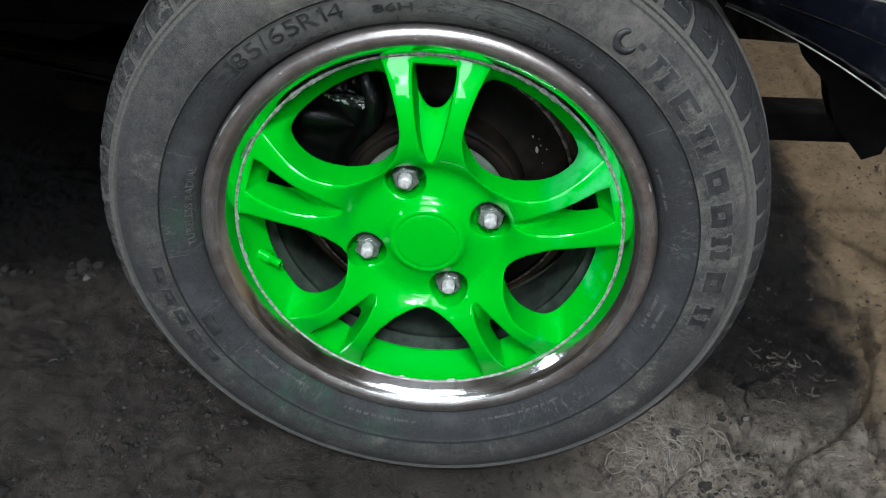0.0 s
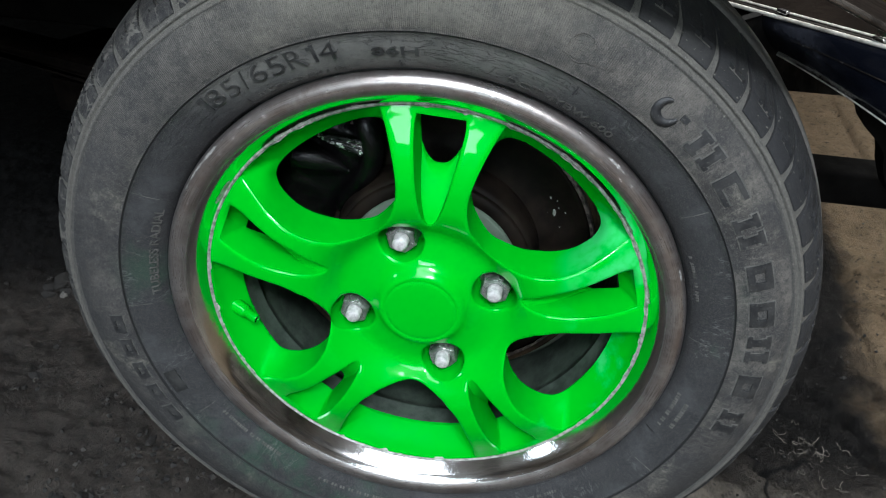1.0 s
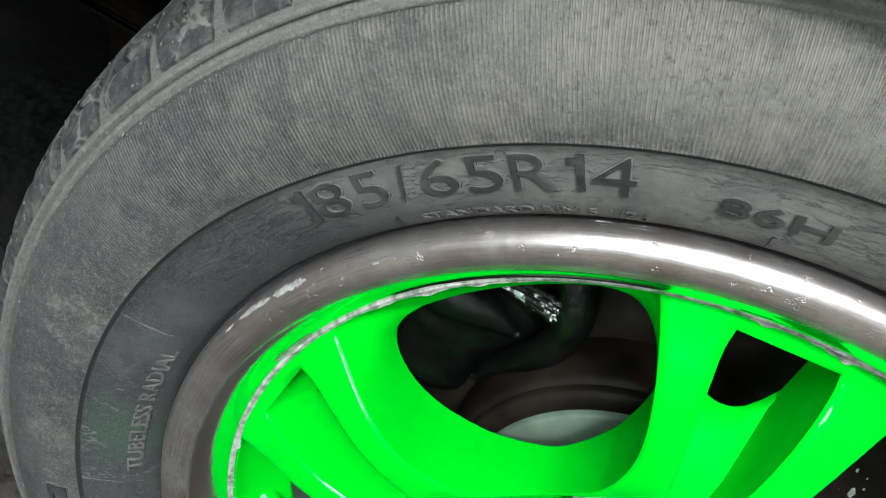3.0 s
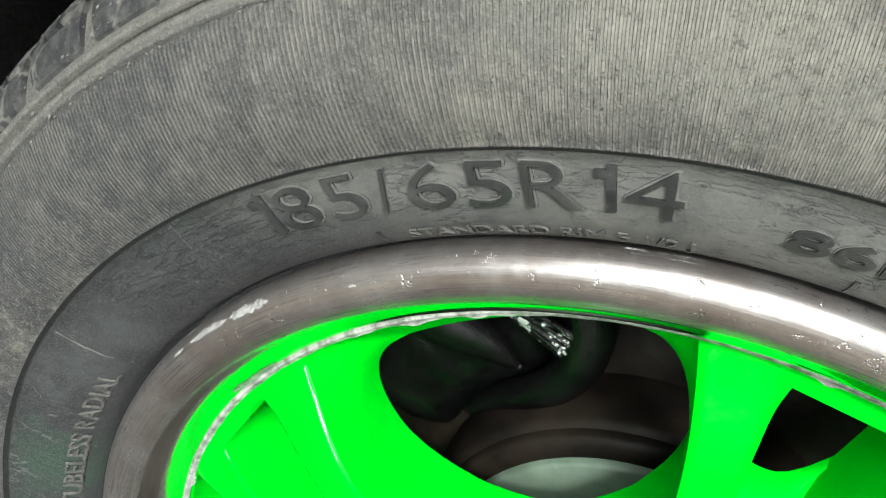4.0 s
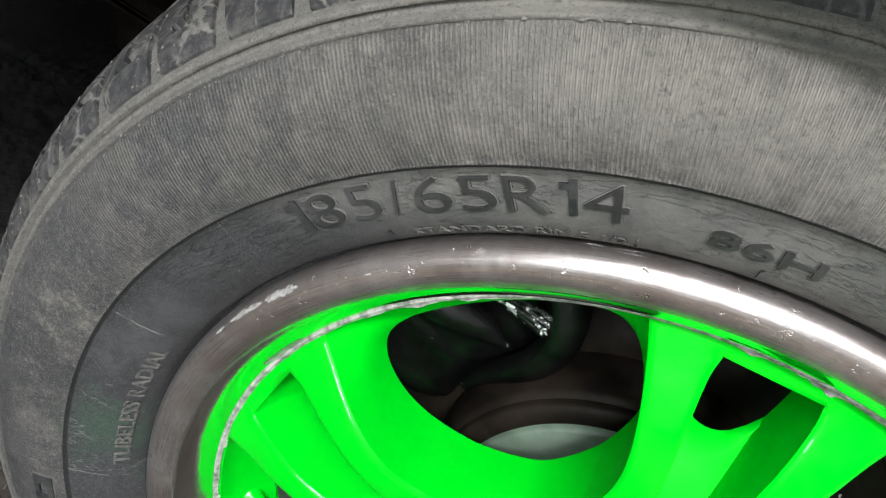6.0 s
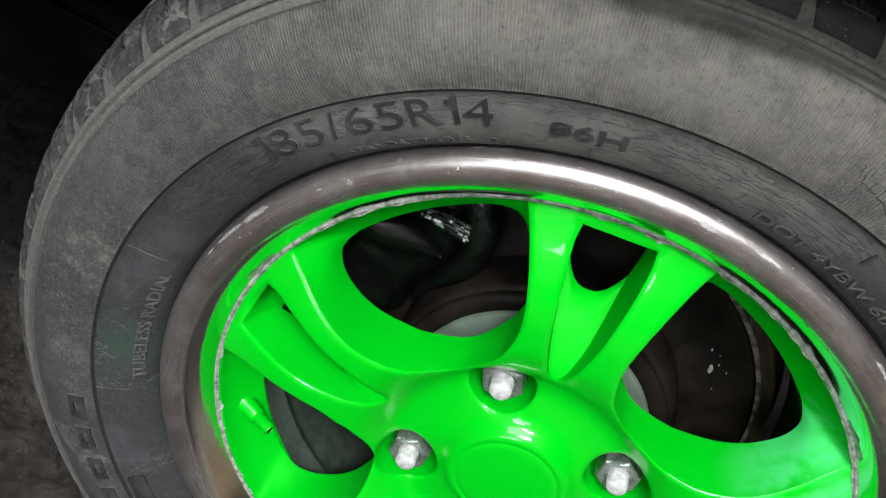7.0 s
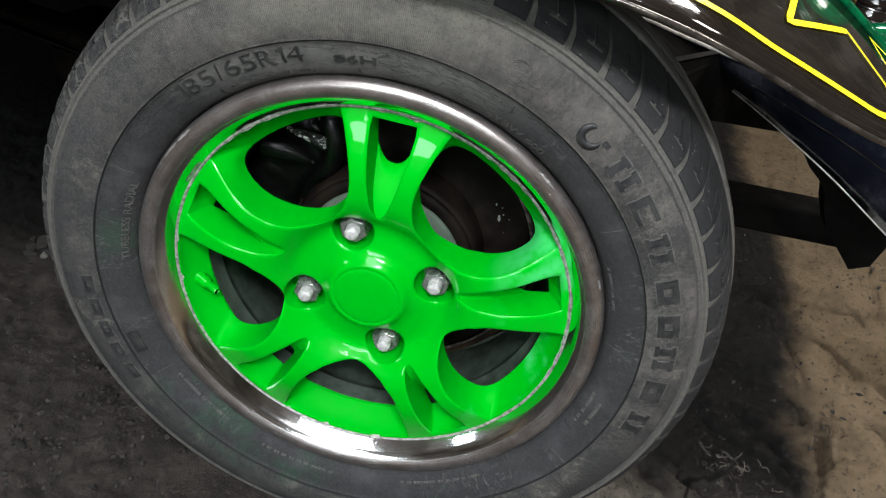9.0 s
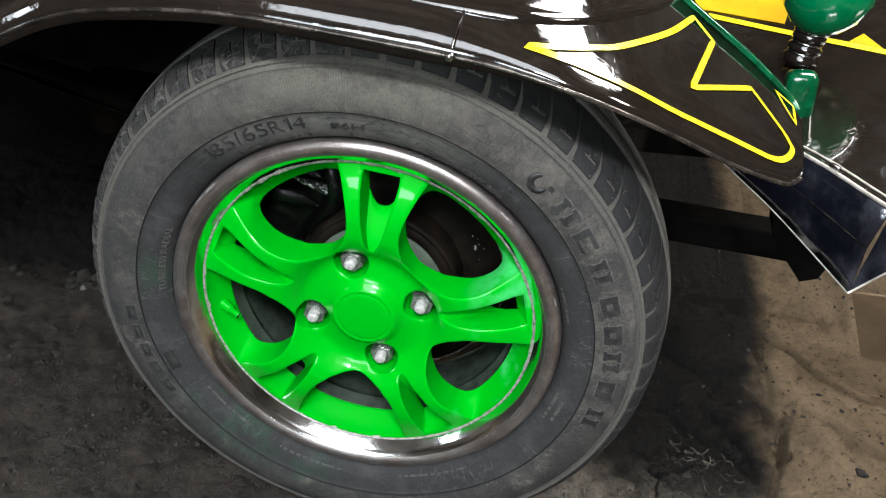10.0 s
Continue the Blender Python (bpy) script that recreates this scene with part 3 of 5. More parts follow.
SIDE = [(0.186, 0.012), (0.1945, 0.0110), (0.1963, 0.0080), (0.1972, 0.0038), (0.1985, 0.0006), (0.202, -0.0035), (0.208, -0.0075), (0.215, -0.0102), (0.221, -0.0118),
        (0.2258, -0.0130), (0.2262, -0.0139), (0.2268, -0.0144), (0.2274, -0.0141), (0.229, -0.0148), (0.235, -0.0160), (0.243, -0.0163), (0.250, -0.0152),
        (0.257, -0.0128), (0.2622, -0.0104), (0.2638, -0.0092), (0.2644, -0.0106), (0.2656, -0.0100), (0.2662, -0.0068), (0.2684, -0.0052), (0.2690, -0.0080),
        (0.2708, -0.0070), (0.2715, -0.0046), (0.2762, 0.0004), (0.2803, 0.0056), (0.2831, 0.0116), (0.2860, 0.0196), (0.2888, 0.0300), (0.2920, 0.0500)]


def side_y(r):
    return float(np.interp(r, [p[0] for p in SIDE[1:-1]], [p[1] for p in SIDE[1:-1]]))


tyre = part("tyre", lathe(SIDE + [(r, 2 * MID - y) for r, y in SIDE[::-1]], 360), RUBBER, wheel, "worn black rubber tyre with dusty ribbed sidewall")

# tread: shoulder blocks, a plain inner rib and the far shoulder
TREAD = [(0.2735, -0.0048), (0.2780, -0.0012), (0.2827, 0.0050), (0.2855, 0.0110), (0.2883, 0.0190), (0.2910, 0.0295), (0.2930, 0.0400), (0.2944, 0.0500)]
BLOCKS = 59


def tread_at(v):
    k = v * (len(TREAD) - 1)
    i = min(int(k), len(TREAD) - 2)
    a, b = Vector(TREAD[i]), Vector(TREAD[i + 1])
    return a.lerp(b, k - i)


def tread_patch(verts, faces, u0, u1, v0, v1, nu=4, nv=4, soft="lrbt"):
    """One raised pad of tread between angles u0 and u1 (radians) and stations v0 and v1; grooves lean with v."""
    rows = []
    for j in range(nv + 1):
        v = v0 + (v1 - v0) * j / nv
        q = tread_at(v)
        lean = 0.055 * v * v
        row = []
        for i in range(nu + 1):
            edge = 0.0006 if (i == 0 and "l" in soft) or (i == nu and "r" in soft) or (j == 0 and "b" in soft) or (j == nv and "t" in soft) else 0.0
            a = (u0 + (u1 - u0) * i / nu) * (1 + 0.16 * min(1.0, v / 0.7)) + lean
            row.append(len(verts))
            verts.append(((q.x - edge) * math.cos(a), q.y + edge * 0.4, (q.x - edge) * math.sin(a)))
        rows.append(row)
    for j in range(nv):
        for i in range(nu):
            faces.append((rows[j][i], rows[j][i + 1], rows[j + 1][i + 1], rows[j + 1][i]))
    rim = rows[0] + [r[-1] for r in rows[1:]] + rows[-1][-2::-1] + [r[0] for r in rows[-2:0:-1]]
    low = []
    for k in rim:
        x, y, z = verts[k]
        r = math.hypot(x, z)
        low.append(len(verts))
        verts.append((x * (r - 0.009) / r, y + 0.003, z * (r - 0.009) / r))
    for k in range(len(rim)):
        k2 = (k + 1) % len(rim)
        faces.append((rim[k], low[k], low[k2], rim[k2]))


def tread_block_mesh():
    pitch = 2 * math.pi / BLOCKS
    verts, faces = [], []
    w = pitch * 0.79
    # one block, cut by an upside-down T of fine slots
    tread_patch(verts, faces, 0, w, 0.0, 0.24, 6, 3, "lrb")
    tread_patch(verts, faces, 0, w * 0.12, 0.24, 0.33, 1, 1, "l")
    tread_patch(verts, faces, w * 0.70, w, 0.24, 0.33, 1, 1, "r")
    tread_patch(verts, faces, 0, w * 0.40, 0.33, 0.62, 3, 3, "l")
    tread_patch(verts, faces, w * 0.49, w, 0.33, 0.62, 3, 3, "r")
    tread_patch(verts, faces, 0, w, 0.62, 1.0, 6, 4, "lrt")
    return mesh_of("tread_block", verts, faces, TREADRUB, False)


block_mesh = tread_block_mesh()
for i in range(BLOCKS):
    ob = part("tread_block", block_mesh, TREADRUB, tyre)
    ob.rotation_euler = (0, -2 * math.pi * i / BLOCKS - radians(2.8), 0)
for lo, hi in ((0.0535, 0.073), (0.080, 0.100)):
    part("tread_rib", lathe([(0.289, lo - 0.001), (0.2950, lo), (0.2960, lo + 0.002), (0.2970, (lo + hi) / 2), (0.2960, hi - 0.002), (0.2950, hi), (0.289, hi + 0.001)], 240), RUBBER, tyre)
part("tread_rib", lathe([(0.288, 0.105), (0.2942, 0.106), (0.2910, 0.1225), (0.2855, 0.141), (0.2800, 0.1510), (0.274, 0.156)], 240), RUBBER, tyre)


def dried_mud():
    """Small flakes of dried mud caught on the shoulder."""
    r2 = random.Random(31)
    verts, faces = [], []
    for _ in range(8200):
        a = radians(r2.uniform(-60, 235))
        v = r2.random() ** 1.4
        if noise.noise(Vector((a * 9, v * 4, 3.3))) < r2.uniform(-0.3, 0.5):
            continue
        r = 0.2630 + 0.0085 * v if r2.random() < 0.6 else tread_at(r2.random() * 0.7).x - 0.0006
        if r > 0.2735:
            y = float(np.interp(r, [q[0] for q in TREAD], [q[1] for q in TREAD]))
        else:
            y = side_y(r)
        k = len(verts)
        s = (0.0002 + 0.0007 * r2.random() ** 2.5) * (0.8 if r > 0.2735 else 1.0)
        centre = Vector((r * math.cos(a), y, r * math.sin(a)))
        out = Vector((math.cos(a) * 0.6, -0.8, math.sin(a) * 0.6))
        side = Vector((-math.sin(a), 0, math.cos(a)))
        third = out.cross(side)
        for m in range(6):
            t = m * 1.047 + r2.uniform(-0.3, 0.3)
            verts.append(centre + side * s * math.cos(t) * r2.uniform(0.7, 1.8) + third * s * math.sin(t) * r2.uniform(0.5, 1.2) - out * s * 0.2)
        verts.append(centre + out * s * r2.uniform(0.1, 0.45))
        faces += [(k + m, k + (m + 1) % 6, k + 6) for m in range(6)]
    return part("dried_mud", (verts, faces), MUD, tyre, "flakes of dried grey mud on the tyre shoulder", smooth=False)


dried_mud()


# raised marks on the sidewall
def on_side(a, r, lift):
    y = side_y(r) - lift
    return (r * math.cos(a), y, r * math.sin(a))


def glyphs(text, offset):
    """The outlines of a text as a bmesh, one unit high, z from -0.5 to 0.5."""
    data = bpy.data.curves.new("writing", "FONT")
    data.body, data.size, data.extrude, data.resolution_u, data.offset = text, 1.0, 0.5, 4, offset
    ob = new("writing", data)
    me = bpy.data.meshes.new_from_object(ob.evaluated_get(bpy.context.evaluated_depsgraph_get()))
    bpy.data.objects.remove(ob)
    bm = bmesh.new()
    bm.from_mesh(me)
    bpy.data.meshes.remove(me)
    return bm


def lettering(name, text, a0, a1, r0, r1, lift=0.0007, label="", weight=-0.002, halo=0.018, pale=False):
    """Raised writing from angle a0 to a1 (degrees, clockwise), feet at r0, heads at r1, with a dusty foot round it."""
    top = glyphs(text, weight)
    xs = [v.co.x for v in top.verts]
    ys = [v.co.y for v in top.verts]
    lo, wide, foot, tall = min(xs), max(xs) - min(xs), min(ys), max(ys) - min(ys)
    verts, faces, which = [], [], []
    for slot, bm, high in ((0, top, lift), (1, glyphs(text, weight + halo), lift * 0.35)):
        base = len(verts)
        bm.verts.ensure_lookup_table()
        for v in bm.verts:
            a = radians(a0 + (a1 - a0) * (v.co.x - lo) / wide)
            r = r0 + (r1 - r0) * (v.co.y - foot) / tall
            verts.append(on_side(a, r, high if v.co.z > 0 else -0.002))
        for f in bm.faces:
            faces.append(tuple(base + v.index for v in f.verts))
            which.append(1 - slot if pale else slot)
        bm.free()
    me = mesh_of(name, verts, faces, LETTER, False)
    me.materials.append(DUSTED)
    me.polygons.foreach_set("material_index", which)
    return part(name, me, LETTER, tyre, label, smooth=False)


def raised_bar(name, a0, a1, r0, r1, lift=0.0009, hollow=0.0, material=None):
    """A plain raised bar on the sidewall; hollow leaves its middle open."""
    bm = bmesh.new()

    def pad(b0, b1, s0, s1):
        k = max(2, int(abs(b1 - b0) / 0.8))
        grid = []
        for j in range(4):
            r = s0 + (s1 - s0) * j / 3
            grid.append([bm.verts.new(on_side(radians(b0 + (b1 - b0) * i / k), r, lift)) for i in range(k + 1)])
        for j in range(3):
            for i in range(k):
                bm.faces.new((grid[j][i], grid[j][i + 1], grid[j + 1][i + 1], grid[j + 1][i]))
        ring = grid[0] + [g[-1] for g in grid[1:]] + grid[-1][-2::-1] + [g[0] for g in grid[-2:0:-1]]
        low = [bm.verts.new((v.co.x, v.co.y + lift + 0.001, v.co.z)) for v in ring]
        for i in range(len(ring)):
            j = (i + 1) % len(ring)
            bm.faces.new((ring[i], low[i], low[j], ring[j]))

    if hollow:
        h = hollow * (a1 - a0)
        t = hollow * (r1 - r0)
        pad(a0, a0 + h, r0, r1)
        pad(a1 - h, a1, r0, r1)
        pad(a0 + h, a1 - h, r0, r0 + t)
        pad(a0 + h, a1 - h, r1 - t, r1)
    else:
        pad(a0, a1, r0, r1)
    return part(name, bm, material or BRAND, tyre, smooth=False)


for sign, a0, a1 in (("1", 124.9, 123.5), ("8", 123.0, 120.2), ("5", 119.2, 116.7), ("/", 115.8, 114.6), ("6", 113.6, 110.7), ("5", 109.9, 107.2), ("R", 106.4, 103.4), ("1", 102.5, 101.1), ("4", 100.7, 97.6)):
    if sign == "1":
        raised_bar("figure_flag", a0 - 0.05, a0 - 0.72, 0.2200, 0.2220, 0.0010, 0.0, BRAND)
        raised_bar("size_figure", a0 - 0.70, a1 + 0.14, 0.2110, 0.2232, 0.0010, 0.0, BRAND)
    else:
        lettering("size_figure", sign, a0, a1, 0.2110, 0.2232, 0.0016, "raised tyre size figure", -0.013, 0.008 if sign == "/" else 0.022)
lettering("load_marking", "86H", 92.0, 84.1, 0.2098, 0.2160, 0.0013, "", 0.012, 0.02)
lettering("rim_marking", "STANDARD RIM 5 1/2 J", 115.4, 96.6, 0.2000, 0.2042, 0.0011, "", 0.0, 0.012, True)
lettering("type_marking", "TUBELESS RADIAL", 173.9, 151.5, 0.2012, 0.2066, 0.0011, "", 0.0, 0.012, True)
lettering("date_marking", "DOT 4YBW 600", 69.0, 48.0, 0.2030, 0.2082, 0.0011, "", 0.0, 0.012, True)
for a in (87.5, -30.0, -75.0, -150.0):
    raised_bar("mould_tick", a - 0.15, a + 0.15, 0.1995, 0.2055, 0.0006)
raised_bar("mould_tick", 117.5, 117.8, 0.1975, 0.2045, 0.0008)
raised_bar("mould_tick", 58.0, 58.3, 0.2150, 0.2215, 0.0008)
# pale dried splits across the inner band
for a, r0, r1 in ((176.2, 0.2015, 0.2252), (27.0, 0.1985, 0.2245), (-3.2, 0.1985, 0.2104), (206.5, 0.1990, 0.2180), (149.0, 0.2010, 0.2240), (-38.0, 0.205, 0.2260)):
    raised_bar("dried_split", a - 0.07, a + 0.07, r0, r1, 0.0003, 0.0, DUSTED)
raised_bar("label_pad", 194.2, 199.8, 0.2130, 0.2225, 0.0009, 0.0, LETTER)
# rows of small worn writing as plain bars
for a0, a1, r, wide in ((17.8, 7.0, 0.2022, 0.0020), (-17.5, -27.5, 0.2045, 0.0024), (-19.0, -27.0, 0.2120, 0.0028), (-100.0, -121.0, 0.2065, 0.0016), (-60.0, -82.0, 0.2050, 0.0016), (228.0, 210.0, 0.2040, 0.0018)):
    a = a0
    while a > a1:
        step = 0.45 + 0.35 * abs(math.sin(a * 7.3))
        if math.sin(a * 2.9) > -0.75:
            raised_bar("small_mark", a, a - step * 0.62, r - wide / 2, r + wide / 2, 0.0006, 0.0, DUSTED)
        a -= step
# maker's name as plain dark bars, its emblem as plain rings
def brand_slot(a, r0=0.2350, r1=0.2510, wide=5.2, kind=0):
    """Two upright bars with wider ends, or an open frame, on a dusty foot."""
    h = wide / 2
    ends = (r1 - r0) * 0.2
    for lift, grow, material in ((0.0004, 0.22, DUSTED), (0.0013, 0.0, BRAND)):
        g = grow * 0.0045
        if kind == 0:
            for c in (-0.30, 0.30):
                raised_bar("brand_bar", a - (c - 0.13) * wide + grow, a - (c + 0.13) * wide - grow, r0 - g, r1 + g, lift, 0.0, material)
                for e0, e1 in ((r0, r0 + ends), (r1 - ends, r1)):
                    raised_bar("brand_bar", a - (c - 0.22) * wide + grow, a - (c + 0.22) * wide - grow, e0 - g, e1 + g, lift - 0.0001, 0.0, material)
        elif kind == 1:
            raised_bar("brand_bar", a + h * 0.95 + grow, a + h * 0.35 - grow, r0 - g, r1 + g, lift, 0.0, material)
            for e0, e1 in ((r0, r0 + ends), (r1 - ends, r1)):
                raised_bar("brand_bar", a + h * 0.9 + grow, a - h * 0.9 - grow, e0 - g, e1 + g, lift - 0.0001, 0.0, material)
        else:
            raised_bar("brand_frame", a + h * 0.9 + grow, a - h * 0.9 - grow, r0 - g, r1 + g, lift, 0.30 - 0.05 * grow, material)


for a, shape in ((37.3, 0), (29.6, 1), (21.6, 0), (12.9, 2), (5.5, 2), (-1.8, 0), (-10.0, 2), (-18.8, 0)):
    brand_slot(a, kind=shape)
for k in range(5):
    a = 180.2 + 5.85 * k
    for lift, grow, material in ((0.0003, 0.12, DUSTED), (0.0010, 0.0, BRAND)):
        raised_bar("model_frame", a - 2.0 - grow, a + 2.0 + grow, 0.2322 - grow * 0.004, 0.2412 + grow * 0.004, lift, 0.28, material)


def crescent():
    """The emblem at the head of the maker's name: a thick open ring."""
    verts, faces, n = [], [], 36
    c, ring = radians(45.6), 0.0072
    for i in range(n + 1):
        t = math.pi * (0.42 + 1.42 * i / n)
        half = 0.0006 + 0.0022 * math.sin(math.pi * i / n) ** 0.7
        for d, lift in ((-half - 0.0004, -0.0004), (-half, 0.0013), (half, 0.0013), (half + 0.0004, -0.0004)):
            q = ring + d
            verts.append(on_side(c - q * math.cos(t + 0.6) / 0.243, 0.2425 + q * math.sin(t + 0.6), lift))
    for i in range(n):
        for k in range(3):
            faces.append((4 * i + k, 4 * i + k + 1, 4 * i + k + 5, 4 * i + k + 4))
    return part("brand_crescent", (verts, faces), BRAND, tyre)


crescent()
raised_bar("brand_bar", 43.6, 42.4, 0.2445, 0.2480, 0.0012)


def badge():
    """Two thin raised rings with a few bars inside and a band of bars across the foot."""
    c = radians(60.9)
    verts, faces = [], []
    for ring, x, y, thick in ((0.0086, 0.0, 0.0, 0.0006), (0.0074, 0.0, 0.0, 0.0004), (0.0023, 0.0225, 0.0105, 0.0004)):
        pts = []
        for i in range(28):
            t = 2 * math.pi * i / 28
            pts.append(on_side(c - (x + ring * math.cos(t)) / 0.2445, 0.2445 + y + ring * math.sin(t), 0.0002))
        v, f = tube(pts, thick, 6, True)
        faces += [tuple(k + len(verts) for k in q) for q in f]
        verts += v
    return part("badge_ring", (verts, faces), RUBBER, tyre)


badge()
for k in range(9):
    d = k - 4
    a = 60.9 - 0.98 * d
    low = 0.2378 + 0.00012 * d * d
    raised_bar("badge_bar", a + 0.36, a - 0.36, low, low + 0.0034, 0.0008, 0.0, RUBBER)
for k, (a, r) in enumerate(((61.9, 0.2470), (61.0, 0.2478), (60.2, 0.2462), (60.6, 0.2440), (59.6, 0.2482))):
    raised_bar("badge_bar", a + 0.5, a - 0.4, r - 0.0006, r + 0.0007, 0.0006, 0.0, RUBBER)
for a, r in ((65.2, 0.2432), (56.2, 0.2432)):
    for k in (-1, 0, 1):
        raised_bar("badge_bar", a + 0.45 * k + 0.12, a + 0.45 * k - 0.12, r - 0.0014, r + 0.0022 - 0.0007 * abs(k), 0.0007, 0.0, RUBBER)

# polished lip, bare edge and barrel
LIP = [(0.183, 0.014), (0.1935, 0.0110), (0.1950, 0.0065), (0.1953, 0.0025), (0.1947, -0.0004), (0.1934, -0.0024), (0.1914, -0.0037), (0.1890, -0.0043), (0.1866, -0.0043), (0.1845, -0.0038),
       (0.1830, -0.0031), (0.1815, -0.0022), (0.1800, -0.0012), (0.1782, 0.0001), (0.1763, 0.0018), (0.1745, 0.0040), (0.1728, 0.0066), (0.1710, 0.0095), (0.1698, 0.0114), (0.1690, 0.0127)]
rim = part("rim", lathe(LIP, 320), CHROME, wheel, "polished alloy rim lip, tarnished and pitted")
def ragged_edge():
    """The bare metal edge between lip and paint, chipped unevenly on its inner side."""
    verts, faces, n, cols = [], [], 6, 900
    for i in range(cols):
        a = 2 * math.pi * i / cols
        c = Vector((math.cos(a), math.sin(a), 0))
        wear = 0.5 + 0.9 * noise.noise(c * 3.1) + 0.7 * noise.noise(c * 14) + 0.45 * noise.noise(c * 47)
        w = 0.00008 + 0.0011 * max(0.0, min(1.6, wear - 0.12)) ** 2
        out = 0.0003 * noise.noise(c * 60)
        for r, y in ((0.1690 + out, 0.0127), (0.1686, 0.0124), (0.1681, 0.0125), (0.1677, 0.0131), (0.1674 - w * 0.5, 0.0134), (0.1672 - w, 0.0136 - 0.42 * w)):
            verts.append((r * c.x, y, r * c.y))
    for i in range(cols):
        j = (i + 1) % cols
        for k in range(n - 1):
            faces.append((i * n + k, i * n + k + 1, j * n + k + 1, j * n + k))
    return verts, faces


part("bare_edge", ragged_edge(), SILVER, rim, "chipped bare metal edge")


def scuff(a0, a1, r0, r1, seed, material):
    """A flake of scraped metal on the lip, ragged along both sides."""
    verts, faces, cols, n = [], [], 60, 5
    for i in range(cols + 1):
        u = i / cols
        a = radians(a0 + (a1 - a0) * u)
        taper = min(1.0, 7 * u, 7 * (1 - u))
        jag = noise.noise(Vector((u * 13, seed, 0))) + 0.7 * noise.noise(Vector((u * 41, seed, 5)))
        mid = r0 + (r1 - r0) * (0.5 + 0.22 * noise.noise(Vector((u * 6, seed, 2))))
        half = (r1 - r0) * 0.5 * taper * max(0.12, 0.75 + 0.7 * jag)
        for k in range(n):
            r = mid + half * (2 * k / (n - 1) - 1)
            y = float(np.interp(-r, [-q[0] for q in LIP[3:]], [q[1] for q in LIP[3:]])) - 0.00025
            verts.append((r * math.cos(a), y, r * math.sin(a)))
    for i in range(cols):
        for k in range(n - 1):
            faces.append((i * n + k, (i + 1) * n + k, (i + 1) * n + k + 1, i * n + k + 1))
    return part("scuff", (verts, faces), material, rim, "pale scraped metal")


SCRAPE = plain("scraped_metal", (0.42, 0.41, 0.39), (0.17, 0.16, 0.15), 0.55, 0.5, 240, 0.0004)
DULL = plain("dull_scrape", (0.16, 0.17, 0.16), (0.46, 0.47, 0.45), 0.5, 0.35, 200, 0.0006)
for k, (a0, a1, r0, r1) in enumerate(((130.5, 135.5, 0.1902, 0.1930), (135.8, 141.5, 0.1908, 0.1928), (121.5, 122.3, 0.1885, 0.1897), (142.5, 144.5, 0.1912, 0.1924), (70.5, 73.2, 0.1880, 0.1905), (62.0, 66.0, 0.1895, 0.1915), (40.0, 45.0, 0.1905, 0.1925), (12.0, 15.0, 0.1910, 0.1928),
                                    (230.0, 233.5, 0.1905, 0.1925), (196.0, 198.0, 0.1900, 0.1920), (305.0, 309.0, 0.1908, 0.1928))):
    scuff(a0, a1, r0 + 0.0015, r1 + 0.0012, 3.1 * k, SCRAPE)
for k, (a0, a1, r0, r1) in enumerate(((138.5, 147.0, 0.1692, 0.1722), (24.0, 33.0, 0.1692, 0.1716), (3.0, 9.0, 0.1692, 0.1706))):
    scuff(a0, a1, r0, r1, 40 + 2.3 * k, DULL)
part("painted_barrel", lathe([(0.1676, 0.0142), (0.1645, 0.024), (0.1585, 0.035), (0.1535, 0.0435)], 200), DULLGREEN, rim, "green painted inner barrel")
part("barrel", lathe([(0.1535, 0.0435), (0.1520, 0.0460), (0.1510, 0.0540), (0.1485, 0.0550), (0.1480, 0.0572), (0.1500, 0.0582), (0.1492, 0.0640), (0.1482, 0.072), (0.1480, 0.110), (0.156, 0.125), (0.165, 0.145), (0.187, 0.152)], 200), BARREL, rim, "dusty grey inner barrel")

# spoke disc
PAIRS = [79.7 + 72 * k for k in range(5)]
HALF = [(0.1664, 21.2), (0.155, 22.0), (0.145, 22.6), (0.135, 23.05), (0.122, 23.3), (0.110, 22.8), (0.100, 21.2), (0.090, 18.0), (0.085, 15.3), (0.080, 11.0), (0.0765, 6.2), (0.075, 2.5), (0.0747, 0.0)]
SLOT = [(0.0785, 1.0), (0.0808, 2.4), (0.085, 3.5), (0.095, 4.9), (0.105, 5.6), (0.115, 6.0), (0.125, 6.2), (0.135, 6.4), (0.145, 6.5), (0.155, 6.4), (0.1618, 5.9)]
NUT_R, NUT_A = 0.0575, 101.2
POCKET = 0.0176


def at(r, a):
    return Vector((r * math.cos(radians(a)), r * math.sin(radians(a))))


def window_outline(mid):
    half = spline([(r, a, 0) for r, a in HALF], 4)
    left = [at(p.x, mid + p.y) for p in half]
    right = [at(p.x, mid - p.y) for p in half[-2::-1]]
    arc = [at(0.1664, mid - 21.2 + 42.4 * k / 16) for k in range(1, 16)]
    return left + right + arc


HALF_BACK = [(0.151, 13.5), (0.1492, 17.5), (0.1452, 20.3), (0.136, 22.8), (0.122, 24.3), (0.110, 23.9), (0.100, 22.1), (0.090, 18.8), (0.085, 16.0), (0.080, 11.6), (0.0765, 6.8), (0.0748, 3.0), (0.0743, 0.0)]


def window_back(mid):
    half = spline([(r, a, 0) for r, a in HALF_BACK], 4)
    left = [at(p.x, mid + p.y) for p in half]
    right = [at(p.x, mid - p.y) for p in half[-2::-1]]
    return left + right + [at(0.151, mid - 13.5 + 27.0 * k / 16) for k in range(1, 16)]


def slot_outline(mid):
    half = spline([(r, a, 0) for r, a in SLOT], 3)
    up = [at(p.x, mid + p.y) for p in half]
    down = [at(p.x, mid - p.y) for p in half[::-1]]
    return up + down


